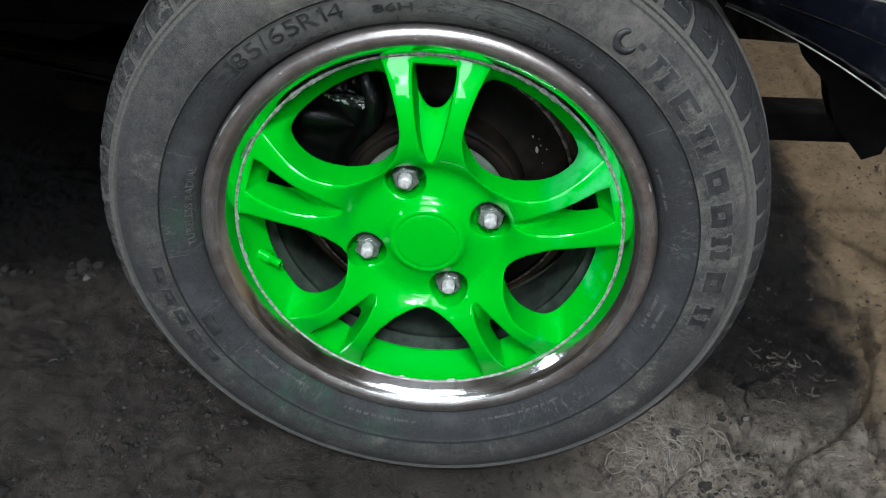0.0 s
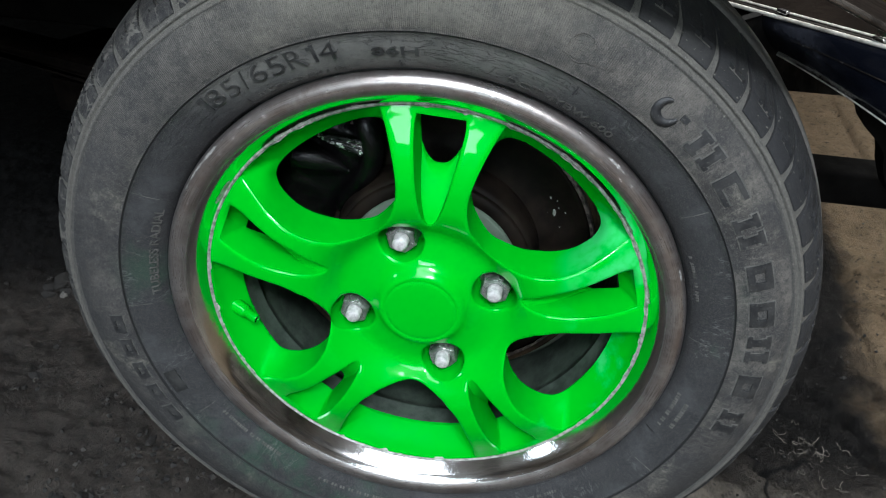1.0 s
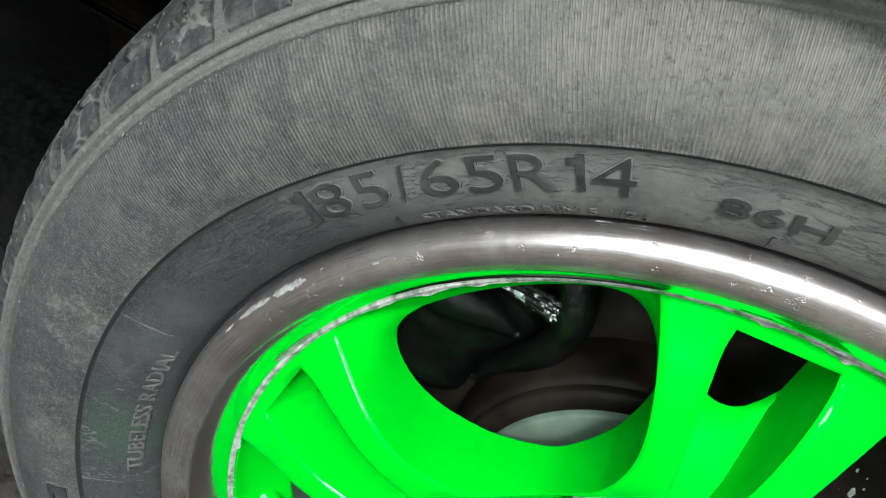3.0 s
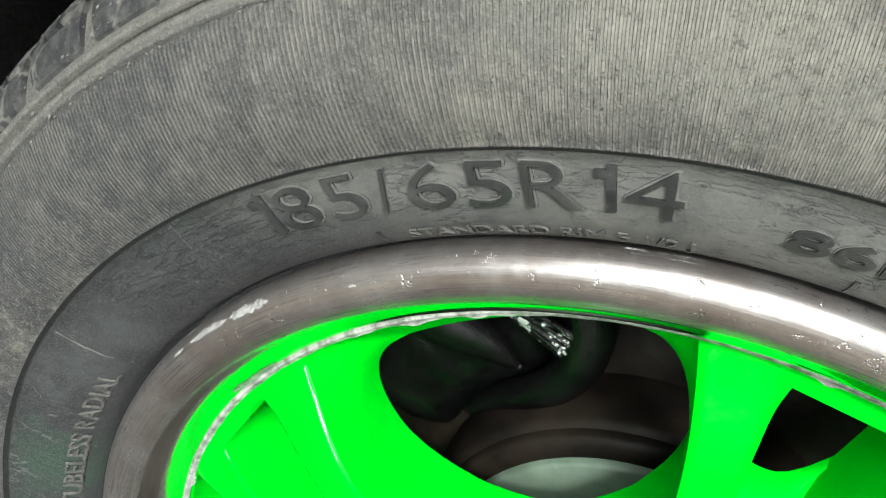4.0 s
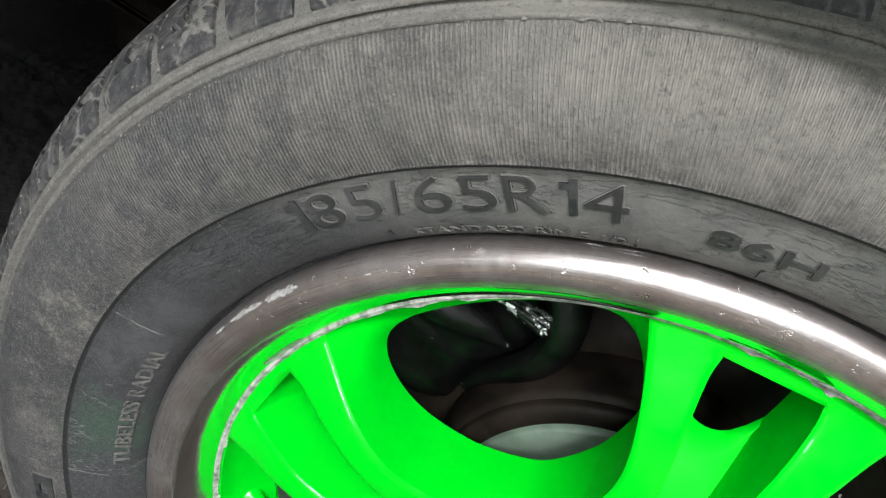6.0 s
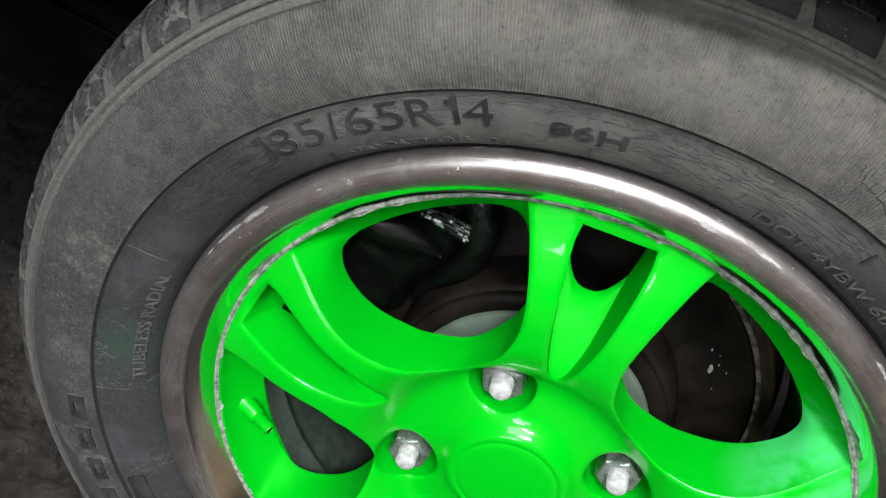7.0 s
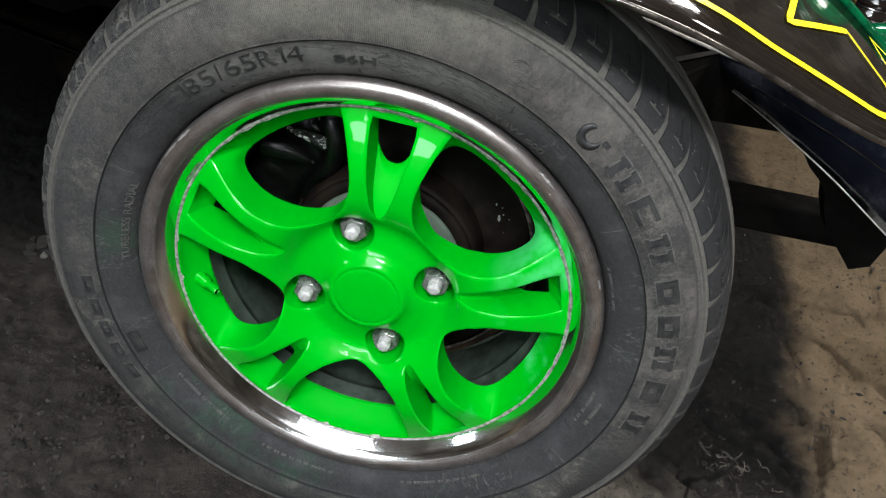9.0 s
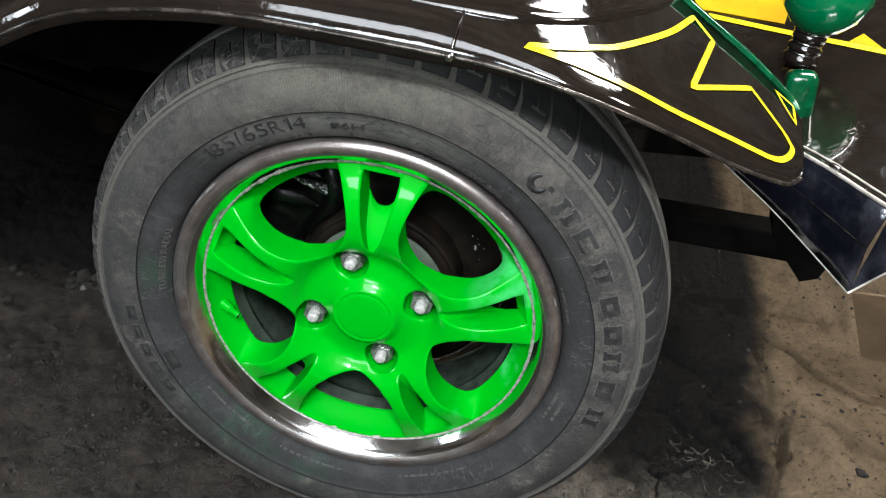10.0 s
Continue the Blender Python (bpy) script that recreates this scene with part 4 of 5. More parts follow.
def circle(c, r, n=28):
    return [c + Vector((r * math.cos(2 * math.pi * k / n), r * math.sin(2 * math.pi * k / n))) for k in range(n)]


WINDOWS = [window_outline(a + 36) for a in PAIRS]
SLOTS = [slot_outline(a + 0.2) for a in PAIRS]
POCKETS = [circle(at(NUT_R, NUT_A + 90 * k), POCKET) for k in range(4)]
HOLES = WINDOWS + SLOTS + POCKETS
HOLE_ARRAYS = [np.array([tuple(p) for p in h]) for h in HOLES]


def inside(p, poly):
    x, y = p
    a, b = poly, np.roll(poly, -1, 0)
    cross = (a[:, 1] > y) != (b[:, 1] > y)
    xs = (b[:, 0] - a[:, 0]) * (y - a[:, 1]) / (b[:, 1] - a[:, 1] + 1e-15) + a[:, 0]
    return bool(np.count_nonzero(cross & (x < xs)) % 2)


def gap_to(p, poly):
    a, b = poly, np.roll(poly, -1, 0)
    d = b - a
    t = np.clip(((p - a) * d).sum(1) / ((d * d).sum(1) + 1e-15), 0, 1)
    return float(np.sqrt((((a + d * t[:, None]) - p) ** 2).sum(1).min()))


FRONT_R = [0, 0.020, 0.0258, 0.0268, 0.0275, 0.0282, 0.0292, 0.0310, 0.0332, 0.0362, 0.041, 0.049, 0.057, 0.064, 0.069, 0.0745, 0.080, 0.085, 0.095, 0.105, 0.115, 0.125, 0.135, 0.145, 0.155, 0.1676]
FRONT_Y = [0.0070, 0.0076, 0.0081, 0.0085, 0.0089, 0.0086, 0.0084, 0.0087, 0.0105, 0.0142, 0.0172, 0.0190, 0.0202, 0.0198, 0.0164, 0.0108, 0.0064, 0.0032, -0.0004, -0.0014, -0.0020, -0.0010, 0.0014, 0.0050, 0.0094, 0.0140]


def front_y(x, z):
    return float(np.interp(math.hypot(x, z), FRONT_R, FRONT_Y))


def rolled(x, z):
    p = np.array((x, z))
    y = front_y(x, z)
    for k, poly in enumerate(HOLE_ARRAYS):
        if k < 10 or math.hypot(x, z) < 0.08:
            g = gap_to(p, poly)
            reach, drop = (0.0026, 0.0013) if k < 10 else (0.002, 0.001)
            if g < reach:
                y += drop * (1 - g / reach) ** 2
    return y


def spoke_disc():
    pts, edges = [], []
    for poly in HOLES:
        base = len(pts)
        pts += poly
        edges += [(base + i, base + (i + 1) % len(poly)) for i in range(len(poly))]
    outer = circle(Vector((0, 0)), 0.1676, 240)
    base = len(pts)
    pts += outer
    edges += [(base + i, base + (i + 1) % 240) for i in range(240)]
    # points beside each opening, for the rolled edges
    for k, (poly, arr) in enumerate(zip(HOLES, HOLE_ARRAYS)):
        for off in ((0.0007, 0.0015, 0.0026) if k < 10 else (0.0008, 0.002)):
            for i in range(len(poly)):
                d = poly[(i + 1) % len(poly)] - poly[i - 1]
                n = Vector((d.y, -d.x)).normalized()
                q = poly[i] + n * off
                if inside(tuple(q), arr):
                    q = poly[i] - n * off
                if q.length < 0.1666 and not any(inside(tuple(q), h) for h in HOLE_ARRAYS) and min(gap_to(np.array(tuple(q)), h) for h in HOLE_ARRAYS) > off * 0.8:
                    pts.append(q)
    rows = [0.0, 0.006, 0.013, 0.020, 0.024, 0.0258, 0.0268, 0.0275, 0.0282, 0.0292, 0.0300, 0.0310, 0.0320, 0.0332, 0.0347, 0.0362, 0.0385] + [0.041 + 0.0040 * k for k in range(32)]
    for r in rows:
        count = 1 if r == 0 else 24 if r < 0.02 else 96 if r < 0.04 else int(2 * math.pi * r / 0.0040)
        for k in range(count):
            q = Vector((r * math.cos(2 * math.pi * k / count), r * math.sin(2 * math.pi * k / count)))
            if not any(inside(tuple(q), h) for h in HOLE_ARRAYS) and min(gap_to(np.array(tuple(q)), h) for h in HOLE_ARRAYS) > 0.0034:
                pts.append(q)
    out, _, tris, *_ = geometry.delaunay_2d_cdt(pts, edges, [], 0, 1e-7)
    verts = [(p.x, rolled(p.x, p.y), p.y) for p in out]
    faces = []
    for t in tris:
        c = sum((out[i] for i in t), Vector((0, 0))) / 3
        if c.length < 0.1676 and not any(inside(tuple(c), h) for h in HOLE_ARRAYS):
            faces.append(tuple(t))
    return verts, faces


def skirt(poly, depth_at, draft, rows=4, back=None):
    """The wall of an opening, from its front edge back to depth_at(point)."""
    centre = sum(poly, Vector((0, 0))) / len(poly)
    verts, faces, n = [], [], len(poly)
    for j in range(rows + 1):
        t = j / rows
        for i, p in enumerate(poly):
            q = p.lerp(back[i], t ** 1.4) if back else p + (centre - p).normalized() * draft * t
            y0 = rolled(p.x, p.y)
            verts.append((q.x, y0 + (depth_at(p) - y0) * t, q.y))
    for j in range(rows):
        for i in range(n):
            k = (i + 1) % n
            faces.append((j * n + i, j * n + k, (j + 1) * n + k, (j + 1) * n + i))
    return verts, faces


def join(pieces):
    verts, faces = [], []
    for v, f in pieces:
        faces += [tuple(k + len(verts) for k in q) for q in f]
        verts += list(v)
    return verts, faces


def slot_floor_y(r):
    return float(np.interp(r, [0.077, 0.082, 0.090, 0.100, 0.113, 0.125, 0.165], [0.0100, 0.0102, 0.0125, 0.0175, 0.0270, 0.0350, 0.0385]))


def slot_floor(mid):
    verts, faces, nu, nv = [], [], 10, 10
    for i in range(nu + 1):
        u = -1 + 2 * i / nu
        end = 0.1125 + 0.012 * u ** 4 + 0.006 * u * u
        for j in range(nv + 1):
            r = 0.0780 + (end - 0.0780) * j / nv
            wide = float(np.interp(r, [p[0] for p in SLOT], [p[1] for p in SLOT])) + 0.35
            verts.append((*at(r, mid + wide * u),))
    verts = [(x, slot_floor_y(math.hypot(x, z)), z) for x, z in verts]
    for i in range(nu + 1):
        x, y, z = verts[i * (nv + 1) + nv]
        verts.append((x * 1.01, 0.038, z * 1.01))
    n0 = (nu + 1) * (nv + 1)
    for i in range(nu):
        for j in range(nv):
            faces.append((i * (nv + 1) + j, (i + 1) * (nv + 1) + j, (i + 1) * (nv + 1) + j + 1, i * (nv + 1) + j + 1))
        faces.append((i * (nv + 1) + nv, (i + 1) * (nv + 1) + nv, n0 + i + 1, n0 + i))
    return verts, faces


spokes = part("spoke_disc", spoke_disc(), GREEN, rim, "glossy bright green five twin-spoke disc")
for w, a in zip(WINDOWS, PAIRS):
    part("window_flank", skirt(w, lambda p: 0.038, 0.0022, 6, window_back(a + 36)), DULLGREEN, spokes)
for slot, a in zip(SLOTS, PAIRS):
    walls = skirt(slot, lambda p: slot_floor_y(p.length) + 0.002, 0.0004, 4, [p * (min(p.length, 0.1495) / p.length) for p in slot])
    part("slot_flank", join([walls, slot_floor(a + 0.2)]), DULLGREEN, spokes)
for p in POCKETS:
    part("nut_pocket", skirt(p, lambda q: 0.0430, 0.0012, 4), DULLGREEN, spokes)
for k in range(4):
    c = at(NUT_R, NUT_A + 90 * k)
    part("nut_seat", ([(p.x, 0.0429, p.y) for p in circle(c, 0.0170)], [tuple(range(28))]), GREEN, rim)


def lug_nut():
    """Hex nut with a chamfered collar and the rounded stud end, along -y."""
    bm = bmesh.new()

    def ring(r, y, n=24, hexed=0.0):
        vs = []
        for i in range(n):
            a = 2 * math.pi * i / n
            rr = r
            if hexed:
                rr = r * (1 - hexed) + hexed * r * math.cos(math.pi / 6) / math.cos((a % (math.pi / 3)) - math.pi / 6)
            vs.append(bm.verts.new((rr * math.cos(a), y, rr * math.sin(a))))
        return vs

    rings = [ring(0.0134, 0.0), ring(0.0136, -0.003), ring(0.0121, -0.0042, hexed=1), ring(0.0121, -0.0212, hexed=1), ring(0.0112, -0.0224, hexed=0.7), ring(0.0100, -0.0228),
             ring(0.0078, -0.0226), ring(0.0066, -0.0208), ring(0.0054, -0.0205)]
    for a, b in zip(rings, rings[1:]):
        for i in range(24):
            bm.faces.new((a[i], a[(i + 1) % 24], b[(i + 1) % 24], b[i]))
    bmesh.ops.recalc_face_normals(bm, faces=bm.faces)
    me = bpy.data.meshes.new("lug_nut")
    bm.to_mesh(me)
    bm.free()
    me.materials.append(ZINC)
    me.polygons.foreach_set("use_smooth", [False] * len(me.polygons))
    return me


nut_mesh = lug_nut()
stud_mesh = mesh_of("stud_end", *lathe([(0.0058, -0.0205), (0.0058, -0.0284), (0.0049, -0.0299), (0.0030, -0.0304), (0.00002, -0.0305)], 20), STUD)
for k in range(4):
    c = at(NUT_R, NUT_A + 90 * k)
    ob = part("lug_nut", nut_mesh, ZINC, wheel, "zinc wheel nut with overspray")
    ob.location = (c.x, 0.0429, c.y)
    ob.rotation_euler = (0, 0.4 + 0.5 * k, 0)
    part("stud_end", stud_mesh, STUD, ob, "pale worn stud end")

# valve
base, tip = Vector((-0.1585, 0.030, -0.016)), Vector((-0.1425, 0.0225, -0.0215))
way = (tip - base).normalized()
valve = part("valve_stem", tube([base - way * 0.004, base, base + way * 0.002, base + way * 0.009, base + way * 0.0105, base + way * 0.0108, base + way * 0.021, base + way * 0.0215],
                                [0.0066, 0.0066, 0.0060, 0.0054, 0.0050, 0.0038, 0.0038, 0.0030], 14), GREEN, wheel, "green oversprayed valve stem")

# ---- brake behind the wheel ----
brake = thing("disc_brake", "rusty brake disc with a greasy black caliper behind the spokes", "brake", HUB)
part("hub_face", lathe([(0.002, 0.0605), (0.0695, 0.0605), (0.0712, 0.0615), (0.0716, 0.066)], 96), HUBGREY, brake, "hub face dulled by green overspray")
part("hub_ring", lathe([(0.0716, 0.0640), (0.0730, 0.0632), (0.0800, 0.0640), (0.0815, 0.066), (0.0815, 0.070)], 96), IRON, brake)
part("disc_hat", lathe([(0.0810, 0.0685), (0.0835, 0.0695), (0.0850, 0.072), (0.0865, 0.083), (0.0865, 0.0965)], 96), IRON, brake, "dark rusty disc hat")
part("brake_disc", lathe([(0.0865, 0.0965), (0.098, 0.0975), (0.100, 0.099), (0.1235, 0.0995), (0.125, 0.098), (0.128, 0.0983), (0.1285, 0.104), (0.1285, 0.118)], 120), IRON, brake, "dark worn brake disc")
part("disc_edge", lathe([(0.1288, 0.0965), (0.1306, 0.0955), (0.1318, 0.0975), (0.1322, 0.103)], 120), SCALE, brake, "flaking pale rust on the rim of the disc")
part("disc_back", lathe([(0.1322, 0.103), (0.1350, 0.104), (0.1362, 0.101), (0.1385, 0.100), (0.1400, 0.104), (0.141, 0.118)], 120), RUST, brake)


def fleck(r, a, size, seed):
    """An uneven pale chip lying on the disc."""
    c = at(r, a)
    pts = []
    for k in range(9):
        t = k * 0.698
        q = size * (0.75 + 0.45 * noise.noise(Vector((k * 1.7, seed, 0.3))))
        pts.append((c.x + 0.62 * q * math.cos(t), 0.0988 - 0.0003 * (seed % 2), c.y + 1.15 * q * math.sin(t)))
    return part("paint_chip", (pts, [tuple(range(9))]), SCRAPE, brake, "pale fleck on the disc", smooth=False)


for k, (r, a, size) in enumerate(((0.1045, 19.0, 0.0034), (0.1075, 26.5, 0.0014), (0.1095, 20.5, 0.0011), (0.113, 17.5, 0.0009), (0.097, 16.0, 0.0010), (0.092, 15.0, 0.0012), (0.111, 24.0, 0.0008), (0.099, 20.0, 0.0007), (0.105, 11.0, 0.0007))):
    fleck(r, a, size, k * 3.3)
part("dust_shield", lathe([(0.02, 0.121), (0.146, 0.121), (0.1465, 0.123)], 96), MATT, brake)


def polar(r, a, y):
    p = at(r, a)
    return (p.x, y, p.y)


caliper = part("caliper", tube(spline([polar(0.140, 109, 0.092), polar(0.128, 109.5, 0.084), polar(0.114, 110.5, 0.080), polar(0.103, 113.5, 0.079), polar(0.0945, 119, 0.080), polar(0.0900, 128, 0.083), polar(0.0890, 139, 0.089), polar(0.0890, 152, 0.096)], 6),
                               [0.0105 - 0.0055 * (k / 42) ** 1.5 for k in range(43)], 16), GREASE, brake, "greasy black brake caliper")
for k in range(3):
    part("caliper_rib", tube(spline([polar(0.1415 - 0.0042 * k, 125.0 - 0.6 * k, 0.0765), polar(0.128 - 0.0040 * k, 117.5, 0.0745), polar(0.1150 - 0.0038 * k, 110.8 + 0.9 * k, 0.0735), polar(0.1050 - 0.002 * k, 111.5 + 1.2 * k, 0.0735)], 8), 0.0015, 8), RIBBED, caliper, "shiny rib with glints painted in")
part("caliper_rib", tube(spline([polar(0.127, 122.5, 0.080), polar(0.118, 118.5, 0.077), polar(0.110, 115.5, 0.076)], 6), 0.0026, 8), RIBBED, caliper, "shiny rib with glints painted in")
part("piston_boss", tube(spline([polar(0.141, 136, 0.082), polar(0.131, 133.5, 0.080), polar(0.117, 130.5, 0.081), polar(0.102, 127.5, 0.083)], 6), [0.013 - 0.0115 * (k / 18) ** 1.6 for k in range(19)], 16), GREASE, caliper)
bm = bmesh.new()
bmesh.ops.create_icosphere(bm, subdivisions=4, radius=1.0)
for v in bm.verts:
    v.co *= 1 + 0.22 * noise.noise(v.co * 2.3)
bm.transform(Matrix.Translation(polar(0.116, 128, 0.104)) @ pose(0, 0, 0, 0, -38, 0) @ Matrix.Diagonal((0.036, 0.015, 0.030, 1)))
part("caliper_back", bm, GREASE, caliper)

def caliper_body():
    """The dark casting that straddles the disc, lumpy and rounded."""
    verts, faces, cols = [], [], 40
    ring = [(0.092, 0.112), (0.089, 0.100), (0.092, 0.092), (0.104, 0.0885), (0.120, 0.088), (0.136, 0.089), (0.146, 0.092), (0.149, 0.102), (0.147, 0.114)]
    for i in range(cols + 1):
        u = i / cols
        a = 116 + 52 * u
        end = min(1.0, 6 * u, 6 * (1 - u)) ** 0.5
        for r, y in ring:
            q = 0.120 + (r - 0.120) * (0.72 + 0.28 * end)
            bump = 0.0025 * noise.noise(Vector((a * 0.22, r * 90, 2.2)))
            verts.append(polar(q, a, y + 0.010 * (1 - end) + bump))
    n = len(ring)
    for i in range(cols):
        for k in range(n - 1):
            faces.append((i * n + k, i * n + k + 1, (i + 1) * n + k + 1, (i + 1) * n + k))
    return verts, faces


part("caliper_body", caliper_body(), GREASE, caliper)

# ---- the vehicle's body ----
car = thing("vehicle", "glossy black vehicle front with yellow lined fender", "car body")
EDGE = [(-0.60, -0.030, 0.36), (-0.42, -0.045, 0.48), (-0.293, -0.054, 0.552), (-0.242, -0.054, 0.576), (-0.194, -0.054, 0.588), (-0.112, -0.054, 0.598), (-0.017, -0.054, 0.597), (0.067, -0.054, 0.594),
        (0.109, -0.060, 0.593), (0.1515, -0.064, 0.587), (0.194, -0.058, 0.575), (0.241, -0.035, 0.553), (0.293, -0.009, 0.527), (0.346, 0.027, 0.502), (0.366, 0.055, 0.496)]
INNER = [(-0.62, 0.34, 0.50), (-0.45, 0.34, 0.62), (-0.30, 0.34, 0.67), (-0.245, 0.34, 0.69), (-0.195, 0.34, 0.70), (-0.11, 0.34, 0.71), (-0.01, 0.33, 0.715), (0.08, 0.30, 0.705),
         (0.135, 0.26, 0.685), (0.185, 0.20, 0.645), (0.226, 0.168, 0.610), (0.265, 0.167, 0.585), (0.322, 0.169, 0.550), (0.365, 0.163, 0.520), (0.380, 0.150, 0.507)]


def fender():
    e, i = spline(EDGE, 8), spline(INNER, 8)
    prof = [(0.0, -0.012), (0.0, 0.0), (0.02, 0.008), (0.06, 0.014), (0.14, 0.018), (0.28, 0.018), (0.45, 0.014), (0.65, 0.008), (0.85, 0.003), (1.0, 0.0)]
    verts, faces, n = [], [], len(prof)
    for k, (p, q) in enumerate(zip(e, i)):
        flat = min(1.0, max(0.0, (p.x - 0.05) / 0.12))
        for t, h in prof:
            w = p.lerp(q, t)
            w.z += h * (1 - 0.75 * flat) if h > 0 else h * (1 - 0.5 * flat)
            verts.append(w)
    for k in range(len(e) - 1):
        for j in range(n - 1):
            faces.append((k * n + j, (k + 1) * n + j, (k + 1) * n + j + 1, k * n + j + 1))
    return verts, faces


fend = part("fender", fender(), BLACK, car, "glossy black fender with wavy reflections")
solid = fend.modifiers.new("thickness", "SOLIDIFY")
solid.thickness, solid.offset = 0.002, -1
part("fender_edge", tube([p + Vector((0, -0.001, -0.0035)) for p in spline(EDGE, 6)], 0.0019, 10), TRIM, fend, "worn bright rolled edge")
FEND_TREE = BVHTree.FromPolygons([tuple(v.co) for v in fend.data.vertices], [tuple(p.vertices) for p in fend.data.polygons])


def stripe(name, points, wide, parent, closed=True, tree=FEND_TREE, material=YELLOW):
    """A painted line laid on the panel, 0.6 mm proud."""
    pts = [Vector(p) for p in points]
    dense = []
    n = len(pts)
    for k in range(n if closed else n - 1):
        a, b = pts[k], pts[(k + 1) % n]
        steps = max(2, int((b - a).length / 0.006))
        dense += [a.lerp(b, s / steps) for s in range(steps)]
    if not closed:
        dense.append(pts[-1])
    laid, normals = [], []
    for p in dense:
        q, nrm, *_ = tree.find_nearest(p)
        nrm = nrm if nrm.z > 0 else -nrm
        laid.append(q + nrm * 0.0012)
        normals.append(nrm)
    verts, faces, m = [], [], len(laid)
    for k in range(m):
        d = (laid[(k + 1) % m if closed else min(k + 1, m - 1)] - laid[k - 1 if closed else max(k - 1, 0)]).normalized()
        s = d.cross(normals[k]).normalized() * wide / 2
        verts += [laid[k] - s, laid[k] + s]
    for k in range(m if closed else m - 1):
        j = (k + 1) % m
        faces.append((2 * k, 2 * k + 1, 2 * j + 1, 2 * j))
    return part(name, (verts, faces), material, parent, "bright yellow painted line")


STAR = [*spline([(0.119, -0.046, 0.604), (0.137, -0.039, 0.603), (0.155, -0.028, 0.602), (0.167, -0.017, 0.601), (0.185, 0.002, 0.598), (0.203, 0.03, 0.596), (0.22, 0.062, 0.593), (0.237, 0.099, 0.59), (0.256, 0.152, 0.587)], 3),
        (0.277, 0.139, 0.573), (0.252, 0.029, 0.566),
        *spline([(0.317, 0.115, 0.544), (0.346, 0.091, 0.52), (0.354, 0.079, 0.514), (0.356, 0.071, 0.511), (0.35, 0.054, 0.511), (0.34, 0.038, 0.514), (0.327, 0.028, 0.518),
                 (0.31, 0.018, 0.527), (0.265, -0.006, 0.549), (0.229, -0.025, 0.568), (0.197, -0.037, 0.582), (0.17, -0.043, 0.593), (0.144, -0.047, 0.6)], 4)]
stripe("pinstripe", STAR, 0.0058, fend)
stripe("pinstripe", [(0.348, 0.155, 0.531), (0.370, 0.158, 0.519), (0.367, 0.126, 0.512)], 0.0038, fend)
part("arch_bead", tube([p.lerp(q, 0.16) + Vector((0, 0, 0.0185)) for p, q in zip(spline(EDGE, 6), spline(INNER, 6)) if p.x < 0.066], 0.0030, 10), BLACK, fend, "rolled bead along the wheel arch")
part("green_bead", tube(spline([(0.226, 0.168, 0.612), (0.265, 0.169, 0.588), (0.322, 0.171, 0.553), (0.365, 0.166, 0.523), (0.374, 0.160, 0.514)], 6), 0.0034, 12), TABGREEN, car, "dark green enamel bead along the fender")

# green patch beside the stand, built as a solid block
part("green_tab", rounded_box(0.036, 0.030, 0.088, 0.013, pose(0.424, 0.340, 0.452, 0, -8, 0), 4), TABGREEN, car, "rounded green block beside the lamp stand")

# seam with a small bolt, where two fender panels meet
part("fender_seam", tube([(0.067, -0.0555, 0.597), (0.069, -0.045, 0.612), (0.070, 0.0, 0.625), (0.075, 0.1, 0.652)], 0.0010, 6), BLACK, fend)
bm = bmesh.new()
bmesh.ops.create_icosphere(bm, subdivisions=2, radius=0.0036, matrix=Matrix.Translation((0.067, -0.060, 0.592)))
part("seam_bolt", bm, STEEL, fend)

# raised headlamp seat on the fender, with a rolled foot
FOOT = [(0.030, -0.030, 0.616), (0.066, -0.029, 0.615), (0.103, -0.027, 0.614), (0.123, -0.021, 0.613), (0.144, -0.008, 0.611), (0.165, 0.013, 0.609), (0.187, 0.047, 0.606), (0.212, 0.091, 0.602), (0.234, 0.14, 0.599), (0.250, 0.185, 0.597)]


def headlamp_seat():
    foot = spline(FOOT, 6)
    mid = Vector((0.08, 0.30, 0.0))
    verts, faces = [], []
    rise = ((0.0, -0.002), (0.001, 0.003), (0.004, 0.0055), (0.010, 0.0065), (0.022, 0.012), (0.045, 0.026), (0.08, 0.045), (0.14, 0.062))
    for p in foot:
        back = Vector((mid.x - p.x, mid.y - p.y, 0)).normalized()
        for b, h in rise:
            verts.append(p + back * b + Vector((0, 0, h)))
    n = len(rise)
    for k in range(len(foot) - 1):
        for j in range(n - 1):
            faces.append((k * n + j, (k + 1) * n + j, (k + 1) * n + j + 1, k * n + j + 1))
    return verts, faces


part("headlamp_seat", headlamp_seat(), BLACK, car, "glossy dark raised headlamp seat on the fender")

# nose plate behind the fender, with its bright seam
def plate_z(x, y):
    return 0.423 + 0.2457 * (x - 0.302) + 0.1407 * (y - 0.385)


SEAM = [(0.20, 0.500), (0.257, 0.432), (0.346, 0.336), (0.426, 0.247), (0.484, 0.155), (0.52, 0.105)]
plate = part("nose_plate", slab([(x, y, plate_z(x, y)) for x, y in SEAM + [(0.60, 0.45), (0.57, 0.75), (0.25, 0.95)]], 0.003), BLACK, car, "glossy black nose plate", smooth=False)
part("plate_seam", tube(spline([(x, y, plate_z(x, y) - 0.001) for x, y in SEAM], 4), 0.0022, 8), TIN, plate, "bright metal seam")
part("plate_seam", tube(spline([(x + 0.006, y + 0.005, plate_z(x, y) + 0.0035) for x, y in SEAM], 4), 0.0012, 8), TIN, plate, "bright metal seam")
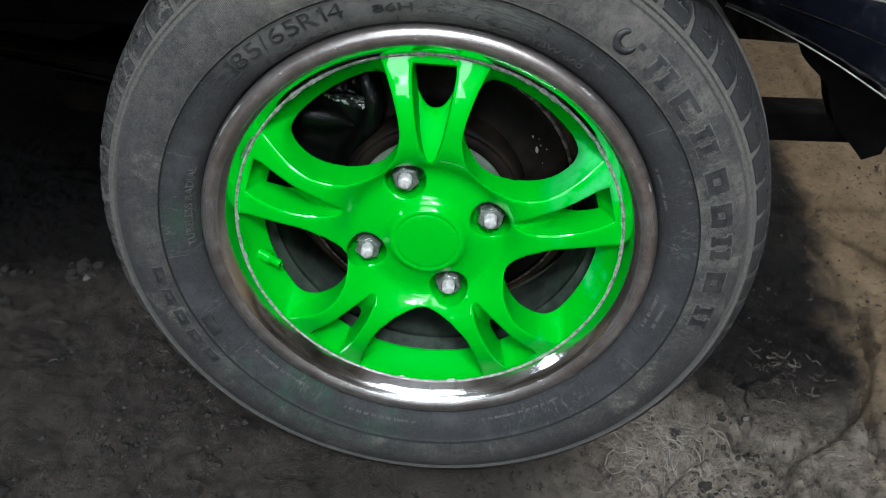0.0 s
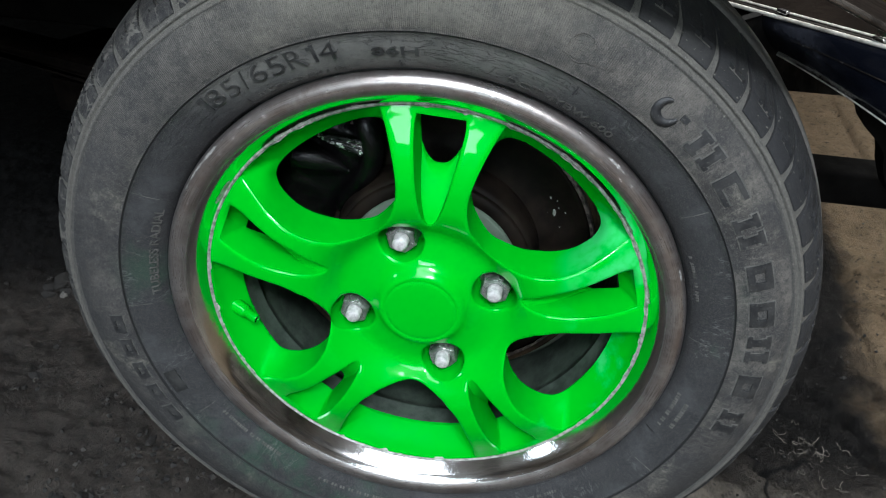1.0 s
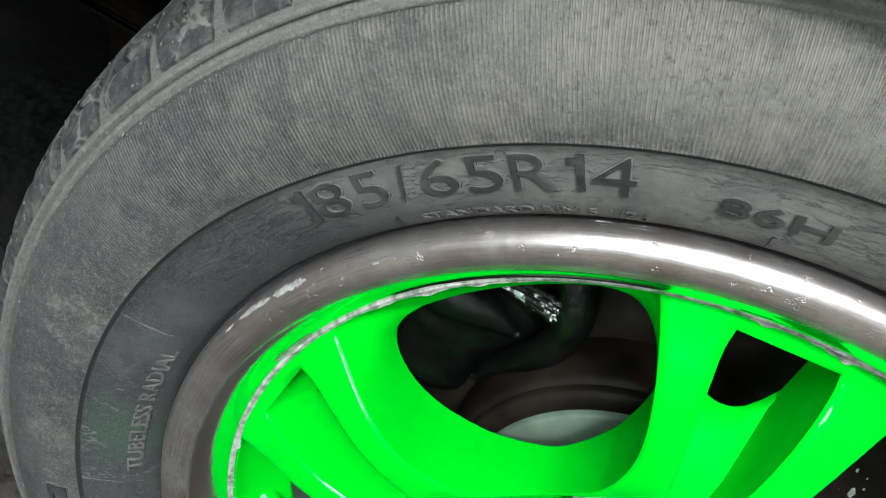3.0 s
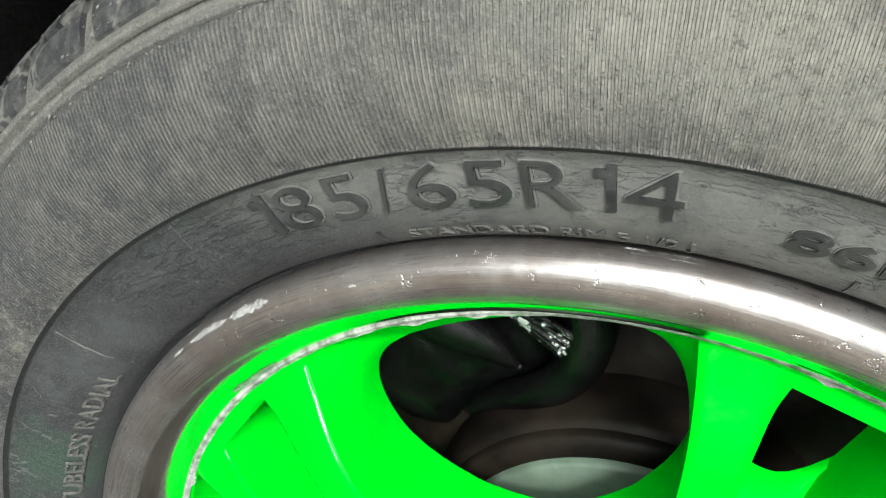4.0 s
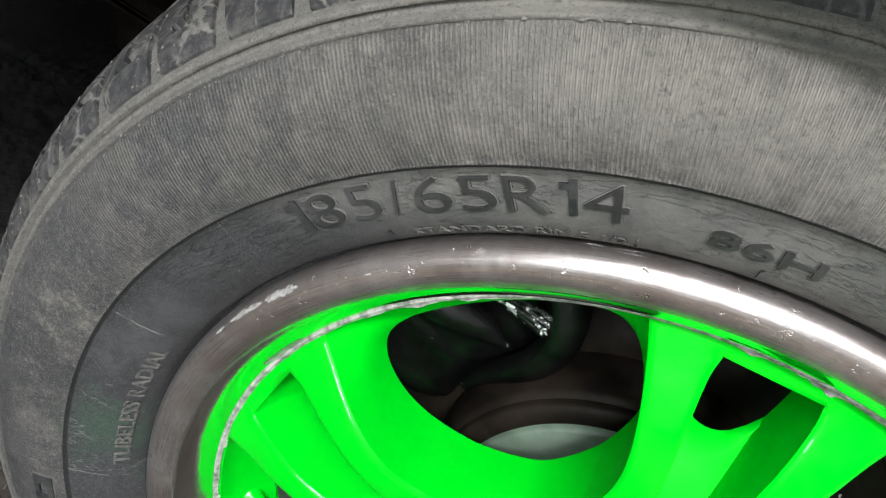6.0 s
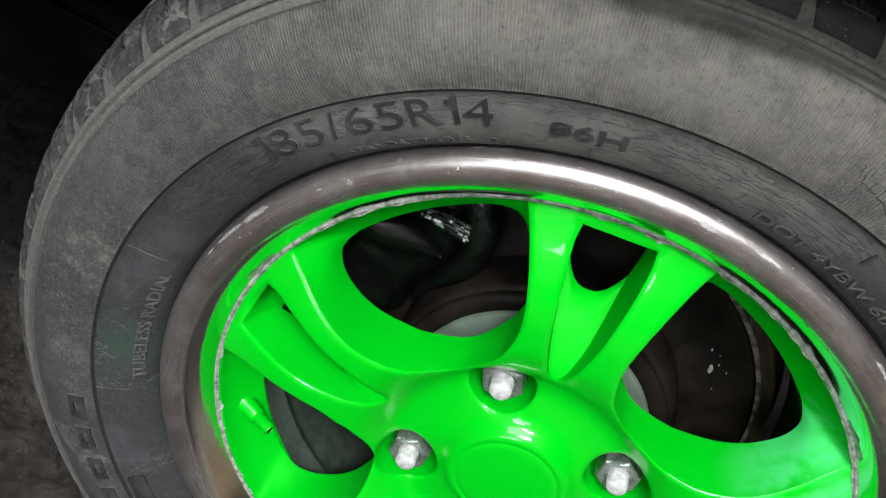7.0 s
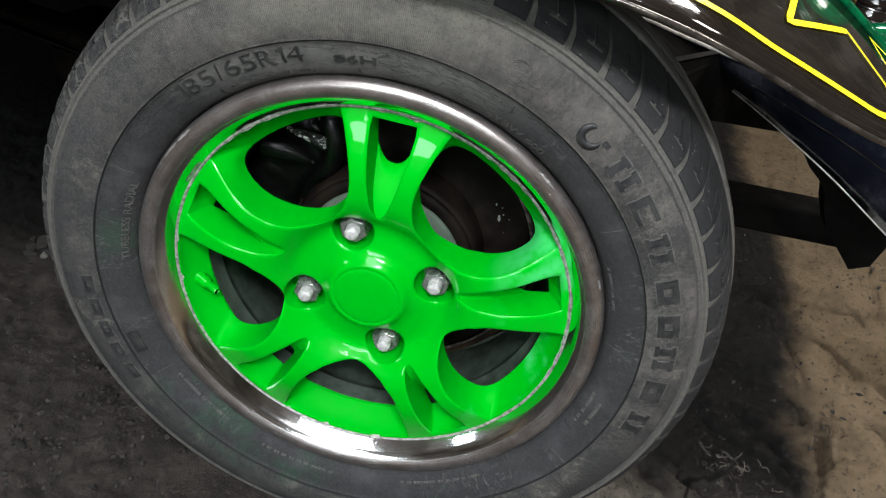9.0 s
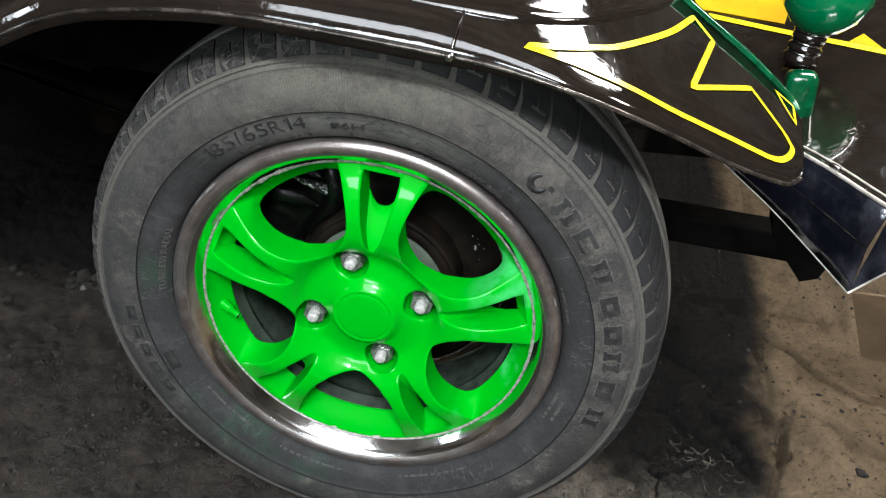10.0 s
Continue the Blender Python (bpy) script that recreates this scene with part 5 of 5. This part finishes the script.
for x, y in ((0.302, 0.385), (0.372, 0.306), (0.445, 0.217)):
    part("seam_clip", rounded_box(0.013, 0.007, 0.004, 0.0015, pose(x + 0.003, y + 0.002, plate_z(x, y) + 0.004, 0, 0, -50)), STEEL, plate)
PLATE_TREE = BVHTree.FromPolygons([tuple(v.co) for v in plate.data.vertices], [tuple(p.vertices) for p in plate.data.polygons])
stripe("pinstripe", [(0.340, 0.619, 0.465), (0.442, 0.541, 0.479), (0.545, 0.467, 0.493)], 0.013, plate, False, PLATE_TREE)


def laid(name, outline, parent):
    """A thin painted field on the plate."""
    return part(name, slab([(x, y, plate_z(x, y) + 0.0018) for x, y in outline], 0.0012), AMBER, parent, "amber yellow painted field", smooth=False)


laid("painted_field", [(0.322, 0.690), (0.331, 0.640), (0.349, 0.630), (0.437, 0.569), (0.444, 0.60), (0.44, 0.70), (0.36, 0.78)], plate)
laid("painted_field", [(0.506, 0.503), (0.540, 0.478), (0.526, 0.522)], plate)

# valance hanging from the seam: a flange and a folded face
LOW = [(0.295, 0.535, 0.352), (0.325, 0.45, 0.362), (0.352, 0.365, 0.369), (0.378, 0.303, 0.369), (0.413, 0.262, 0.357), (0.447, 0.217, 0.343), (0.484, 0.150, 0.331)]
HIGH = [(0.20, 0.500), (0.24, 0.452), (0.302, 0.385), (0.346, 0.336), (0.395, 0.282), (0.440, 0.225), (0.488, 0.149)]


def valance_sheet():
    low = spline(LOW, 6)
    high = [Vector((p.x, p.y, plate_z(p.x, p.y) - 0.002)) for p in spline([(x, y, 0) for x, y in HIGH], 6)]
    verts, faces, n = [], [], 7
    for k, (a, b) in enumerate(zip(low, high)):
        for j in range(n):
            t = j / (n - 1)
            p = a.lerp(b, t)
            bulge = 0.010 * (1 - abs(t - 0.5) * 2)
            p += Vector((-0.62, -0.50, 0.6)) * bulge
            p += Vector((-0.62, -0.50, 0.6)) * 0.003 * noise.noise(p * 28)
            verts.append(p)
    for k in range(len(low) - 1):
        for j in range(n - 1):
            faces.append((k * n + j, (k + 1) * n + j, (k + 1) * n + j + 1, k * n + j + 1))
    return verts, faces


valance = part("valance", valance_sheet(), BLUE, car, "dented blue-black steel valance panel")
solid = valance.modifiers.new("thickness", "SOLIDIFY")
solid.thickness = 0.002
part("valance_edge", tube([p + Vector((-0.001, -0.001, 0)) for p in spline(LOW, 5)], 0.0009, 8), TIN, valance, "worn bright edge")
FOLD = [a.lerp(Vector((b.x, b.y, plate_z(b.x, b.y))), 0.5) + Vector((-0.0066, -0.0054, 0.0064)) for a, b in zip(spline(LOW, 4), spline([(x, y, 0) for x, y in HIGH], 4))]
part("valance_fold", tube(FOLD, 0.0006, 6), TRIM, valance, "thin worn line along the fold")
part("valance_return", slab([(0.484, 0.150, 0.331), (0.505, 0.128, 0.381), (0.545, 0.082, 0.42), (0.545, 0.080, 0.455), (0.490, 0.147, 0.434)], 0.002), BLUE, valance, smooth=False)
part("return_edge", tube([(0.484, 0.149, 0.331), (0.505, 0.126, 0.381), (0.545, 0.080, 0.42)], 0.0013, 8), TIN, valance)
part("mud_board", slab([(0.490, 0.155, 0.328), (0.545, 0.19, 0.225), (0.75, 0.17, 0.22), (0.72, 0.13, 0.36)], 0.003), CARD, car, "brown hanging board under the valance", smooth=False)

# chassis rail, torn bracket, dark underside
part("chassis_rail", rounded_box(0.95, 0.05, 0.045, 0.005, pose(0.08, 0.505, 0.1865)), MATT, car, "black chassis rail")
part("bracket", slab([(x, 0.46, z) for x, z in ((0.428, 0.313), (0.434, 0.302), (0.437, 0.296), (0.455, 0.281), (0.459, 0.276), (0.466, 0.269), (0.469, 0.262), (0.474, 0.245), (0.487, 0.218), (0.500, 0.205), (0.527, 0.176), (0.534, 0.168), (0.557, 0.178), (0.561, 0.194), (0.575, 0.25), (0.58, 0.37), (0.44, 0.37))], -0.035), MATT, car, "torn black sheet bracket", smooth=False)
part("apron", slab([(0.20, 0.278, 0.387), (0.354, 0.464, 0.314), (0.49, 0.629, 0.25), (0.55, 0.70, 0.222), (0.55, 0.70, 0.40), (0.354, 0.464, 0.42), (0.20, 0.30, 0.42)], 0.01), MATT, car, "black apron under the nose", smooth=False)
part("spring_hanger", slab([(-0.60, 0.52, 0.205), (-0.645, 0.63, 0.215), (-0.58, 0.70, 0.225), (-0.47, 0.70, 0.225), (-0.47, 0.50, 0.20)], -0.05), IRON, car, "mud-caked spring hanger in the dark under the vehicle", smooth=False)
part("underbody", rounded_box(2.60, 1.1, 0.60, 0.03, pose(-1.12, 0.96, 0.62)), MATT, car, "black underside of the vehicle")
part("inner_fender", rounded_box(1.02, 0.012, 0.40, 0.004, pose(-0.32, 0.36, 0.55)), MATT, car, "black inner fender panel")
part("axle", tube([(0.0, 0.13, 0.288), (0.0, 0.5, 0.27), (0.0, 1.4, 0.27)], 0.035, 16), MATT, car)
spring = thing("leaf_spring", "dull grey-black stack of leaf springs", "spring")
for k in range(4):
    s = 0.42 - 0.07 * k
    part("leaf", slab([(-0.38 - s, 0.40, 0.30 + 0.03 * (s / 0.42) - 0.008 * k), (-0.38, 0.40, 0.27 - 0.008 * k), (-0.38 + s, 0.40, 0.30 + 0.03 * (s / 0.42) - 0.008 * k), (-0.38 + s, 0.45, 0.30 + 0.03 * (s / 0.42) - 0.008 * k), (-0.38, 0.45, 0.27 - 0.008 * k), (-0.38 - s, 0.45, 0.30 + 0.03 * (s / 0.42) - 0.008 * k)], 0.007), IRON, spring, smooth=False)

# green globe lamp on its ringed stand
lamp = thing("fender_lamp", "green globe lamp on a ringed black and chrome stand", "lamp", Matrix.Translation((0.440, 0.45, plate_z(0.440, 0.45) + 0.010)) @ pose(0, 0, 0, 0, 4, 0))
def stand(profile):
    v, f = lathe(profile, 40)
    return [(x, z, y) for x, y, z in v], f


part("stand", stand([(0.001, -0.006), (0.021, -0.006), (0.022, 0.004), (0.0185, 0.006), (0.0185, 0.010), (0.021, 0.012), (0.021, 0.017), (0.0175, 0.019), (0.0175, 0.024), (0.0205, 0.026), (0.0205, 0.031), (0.018, 0.034), (0.014, 0.040)]), BLACK, lamp, "ringed black stand")
part("collar", stand([(0.0185, 0.0335), (0.0215, 0.035), (0.0215, 0.039), (0.017, 0.043), (0.014, 0.050)]), STEEL, lamp, "chrome collar")
for z in (0.0085, 0.0215):
    part("ring", stand([(0.0186, z - 0.0012), (0.0200, z), (0.0186, z + 0.0012)]), STEEL, lamp, "thin chrome ring")
part("globe", stand([(0.0005, 0.032), (0.016, 0.034), (0.030, 0.042), (0.046, 0.060), (0.054, 0.085), (0.050, 0.112), (0.034, 0.134), (0.014, 0.144), (0.0005, 0.146)]), DARKGREEN, lamp, "green globe")

# ---- debris on the ground ----
def clod_mesh(seed, material, name):
    rnd = random.Random(seed)
    bm = bmesh.new()
    bmesh.ops.create_icosphere(bm, subdivisions=2, radius=1.0)
    off = Vector((rnd.random() * 50, rnd.random() * 50, rnd.random() * 50))
    for v in bm.verts:
        v.co *= 1 + 0.55 * noise.noise(v.co * 1.4 + off) + 0.25 * noise.noise(v.co * 3.5 + off)
        v.co.z *= 0.6
    me = bpy.data.meshes.new(name)
    bm.to_mesh(me)
    bm.free()
    me.materials.append(material)
    me.polygons.foreach_set("use_smooth", [True] * len(me.polygons))
    return me


clods = [clod_mesh(k, CLOD, "clod") for k in range(5)]
pebbles = [clod_mesh(20 + k, PEBBLE, "pebble") for k in range(3)]
rnd = random.Random(5)


def scatter(meshes, name, label, category, count, area, sizes):
    made = 0
    while made < count:
        x, y = rnd.uniform(*area[0]), rnd.uniform(*area[1])
        if abs(x) < 0.2 and -0.03 < y < 0.19 or x < 0.15 and y > 0.33 or area[0][1] > 0.6 and 0.18 < x < 0.56 and y > 0.10:
            continue
        s = rnd.uniform(0, 1) ** 2.2 * (sizes[1] - sizes[0]) + sizes[0]
        ob = new(name, rnd.choice(meshes))
        ob.matrix_world = Matrix.Translation((x, y, ground_z(x, y) + s * 0.18)) @ pose(0, 0, 0, rnd.uniform(-20, 20), rnd.uniform(-20, 20), rnd.uniform(0, 360)) @ Matrix.Diagonal((s, s * rnd.uniform(0.7, 1), s, 1))
        tagged(ob, label, category, "clods and pebbles on the ground")
        made += 1


scatter(clods, "clod", "small dark clod of dry soil", "clod", 190, ((-0.85, 0.75), (-0.3, 0.75)), (0.002, 0.009))
scatter(pebbles, "pebble", "small dull pebble on the soil", "pebble", 16, ((-0.8, 0.8), (-0.3, 0.9)), (0.001, 0.0028))

# small heaps of clods on the dark soil
for cx, cy, count, spread, big in ((-0.500, 0.300, 13, 0.022, 0.013), (-0.43, 0.12, 8, 0.02, 0.008), (-0.276, 0.072, 9, 0.018, 0.008), (-0.345, -0.013, 5, 0.008, 0.009), (-0.306, 0.026, 5, 0.012, 0.006), (-0.60, 0.29, 6, 0.03, 0.008), (0.364, 0.006, 6, 0.008, 0.008), (0.34, 0.14, 7, 0.02, 0.005)):
    scatter(clods, "clod", "dark crumbling clod of soil in a small heap", "clod", count, ((cx - spread, cx + spread), (cy - spread * 0.7, cy + spread * 0.7)), (0.002, big))
scatter(pebbles, "pebble", "white chip of stone on the dark soil", "pebble", 2, ((-0.498, -0.492), (0.280, 0.287)), (0.004, 0.006))
scatter(pebbles, "pebble", "white chip of stone on the pale soil", "pebble", 6, ((0.30, 0.37), (-0.01, 0.15)), (0.003, 0.005))


def crumbs(count, seed):
    r2 = random.Random(seed)
    base = [Vector(v) for v in ((1, 0, 0), (-1, 0, 0), (0, 1, 0), (0, -1, 0), (0, 0, 1), (0, 0, -1), (0.6, 0.6, 0.5), (-0.6, 0.5, 0.6), (0.5, -0.6, 0.6), (-0.5, -0.6, 0.5))]
    tops = ((4, 6, 7), (4, 8, 6), (4, 7, 9), (4, 9, 8), (0, 6, 8), (2, 7, 6), (1, 9, 7), (3, 8, 9), (0, 2, 6), (2, 1, 7), (1, 3, 9), (3, 0, 8), (0, 5, 2), (2, 5, 1), (1, 5, 3), (3, 5, 0))
    verts, faces = [], []
    for _ in range(count):
        x, y = r2.uniform(-0.85, 0.8), r2.uniform(-0.32, 0.85)
        if abs(x) < 0.16 and -0.02 < y < 0.17 or x < 0.15 and y > 0.33 + 0.05 * noise.noise(Vector((x * 9, 0.0, 3.0))):
            continue
        if noise.noise(Vector((x * 7, y * 7, 6.6))) < r2.uniform(-0.35, 0.35) or x > 0.15 and y > 0.10 and r2.random() < 0.88:
            continue
        s = 0.0006 + 0.0034 * r2.random() ** 3.5
        turn = Euler((r2.uniform(0, 6), r2.uniform(0, 6), r2.uniform(0, 6))).to_matrix()
        z = ground_z(x, y) + s * 0.3
        k = len(verts)
        verts += [turn @ (v * s * r2.uniform(0.7, 1.3)) + Vector((x, y, z)) for v in base]
        faces += [tuple(i + k for i in f) for f in tops]
    ob = part("soil_crumbs", (verts, faces), CRUMB, smooth=False)
    return tagged(ob, "loose crumbs of soil and grit on the ground", "soil", kind="stuff")


crumbs(26000, 11)


def strands(name, label, count, centre, spread, seed, size=1.0, material=STRAW):
    r2 = random.Random(seed)
    pieces = []
    for _ in range(count):
        x, y = r2.gauss(centre[0], spread[0]), r2.gauss(centre[1], spread[1])
        a, bend, step = r2.uniform(0, 6.28), r2.uniform(-0.8, 0.8), size * r2.uniform(0.003, 0.008)
        pts = []
        for k in range(7):
            pts.append((x, y, ground_z(x, y) + 0.0012 + 0.004 * abs(math.sin(k * 0.9 + a))))
            x, y, a = x + step * math.cos(a), y + step * math.sin(a), a + bend
        pieces.append(tube(pts, r2.uniform(0.0002, 0.00055), 5))
    ob = part(name, join(pieces), material)
    return tagged(ob, label, "fibre", kind="stuff")


strands("fibre_litter", "tangle of pale curly fibres on the soil", 130, (0.262, 0.078), (0.038, 0.030), 3, 1.0, PALEFIBRE)
strands("fibre_nest", "loose nest of grey fibres on the dark soil", 46, (0.425, 0.228), (0.026, 0.024), 21, 0.45)
strands("fibre_scraps", "scattered short fibres and twigs on the soil", 34, (-0.36, 0.08), (0.16, 0.12), 8, 0.4)
strands("root_scraps", "dark broken roots on the pale soil", 30, (0.36, 0.06), (0.07, 0.05), 14, 0.8)
strands("root_twigs", "thin dark broken twigs on the dark soil", 70, (-0.40, 0.10), (0.14, 0.11), 33, 0.45, CLOD)
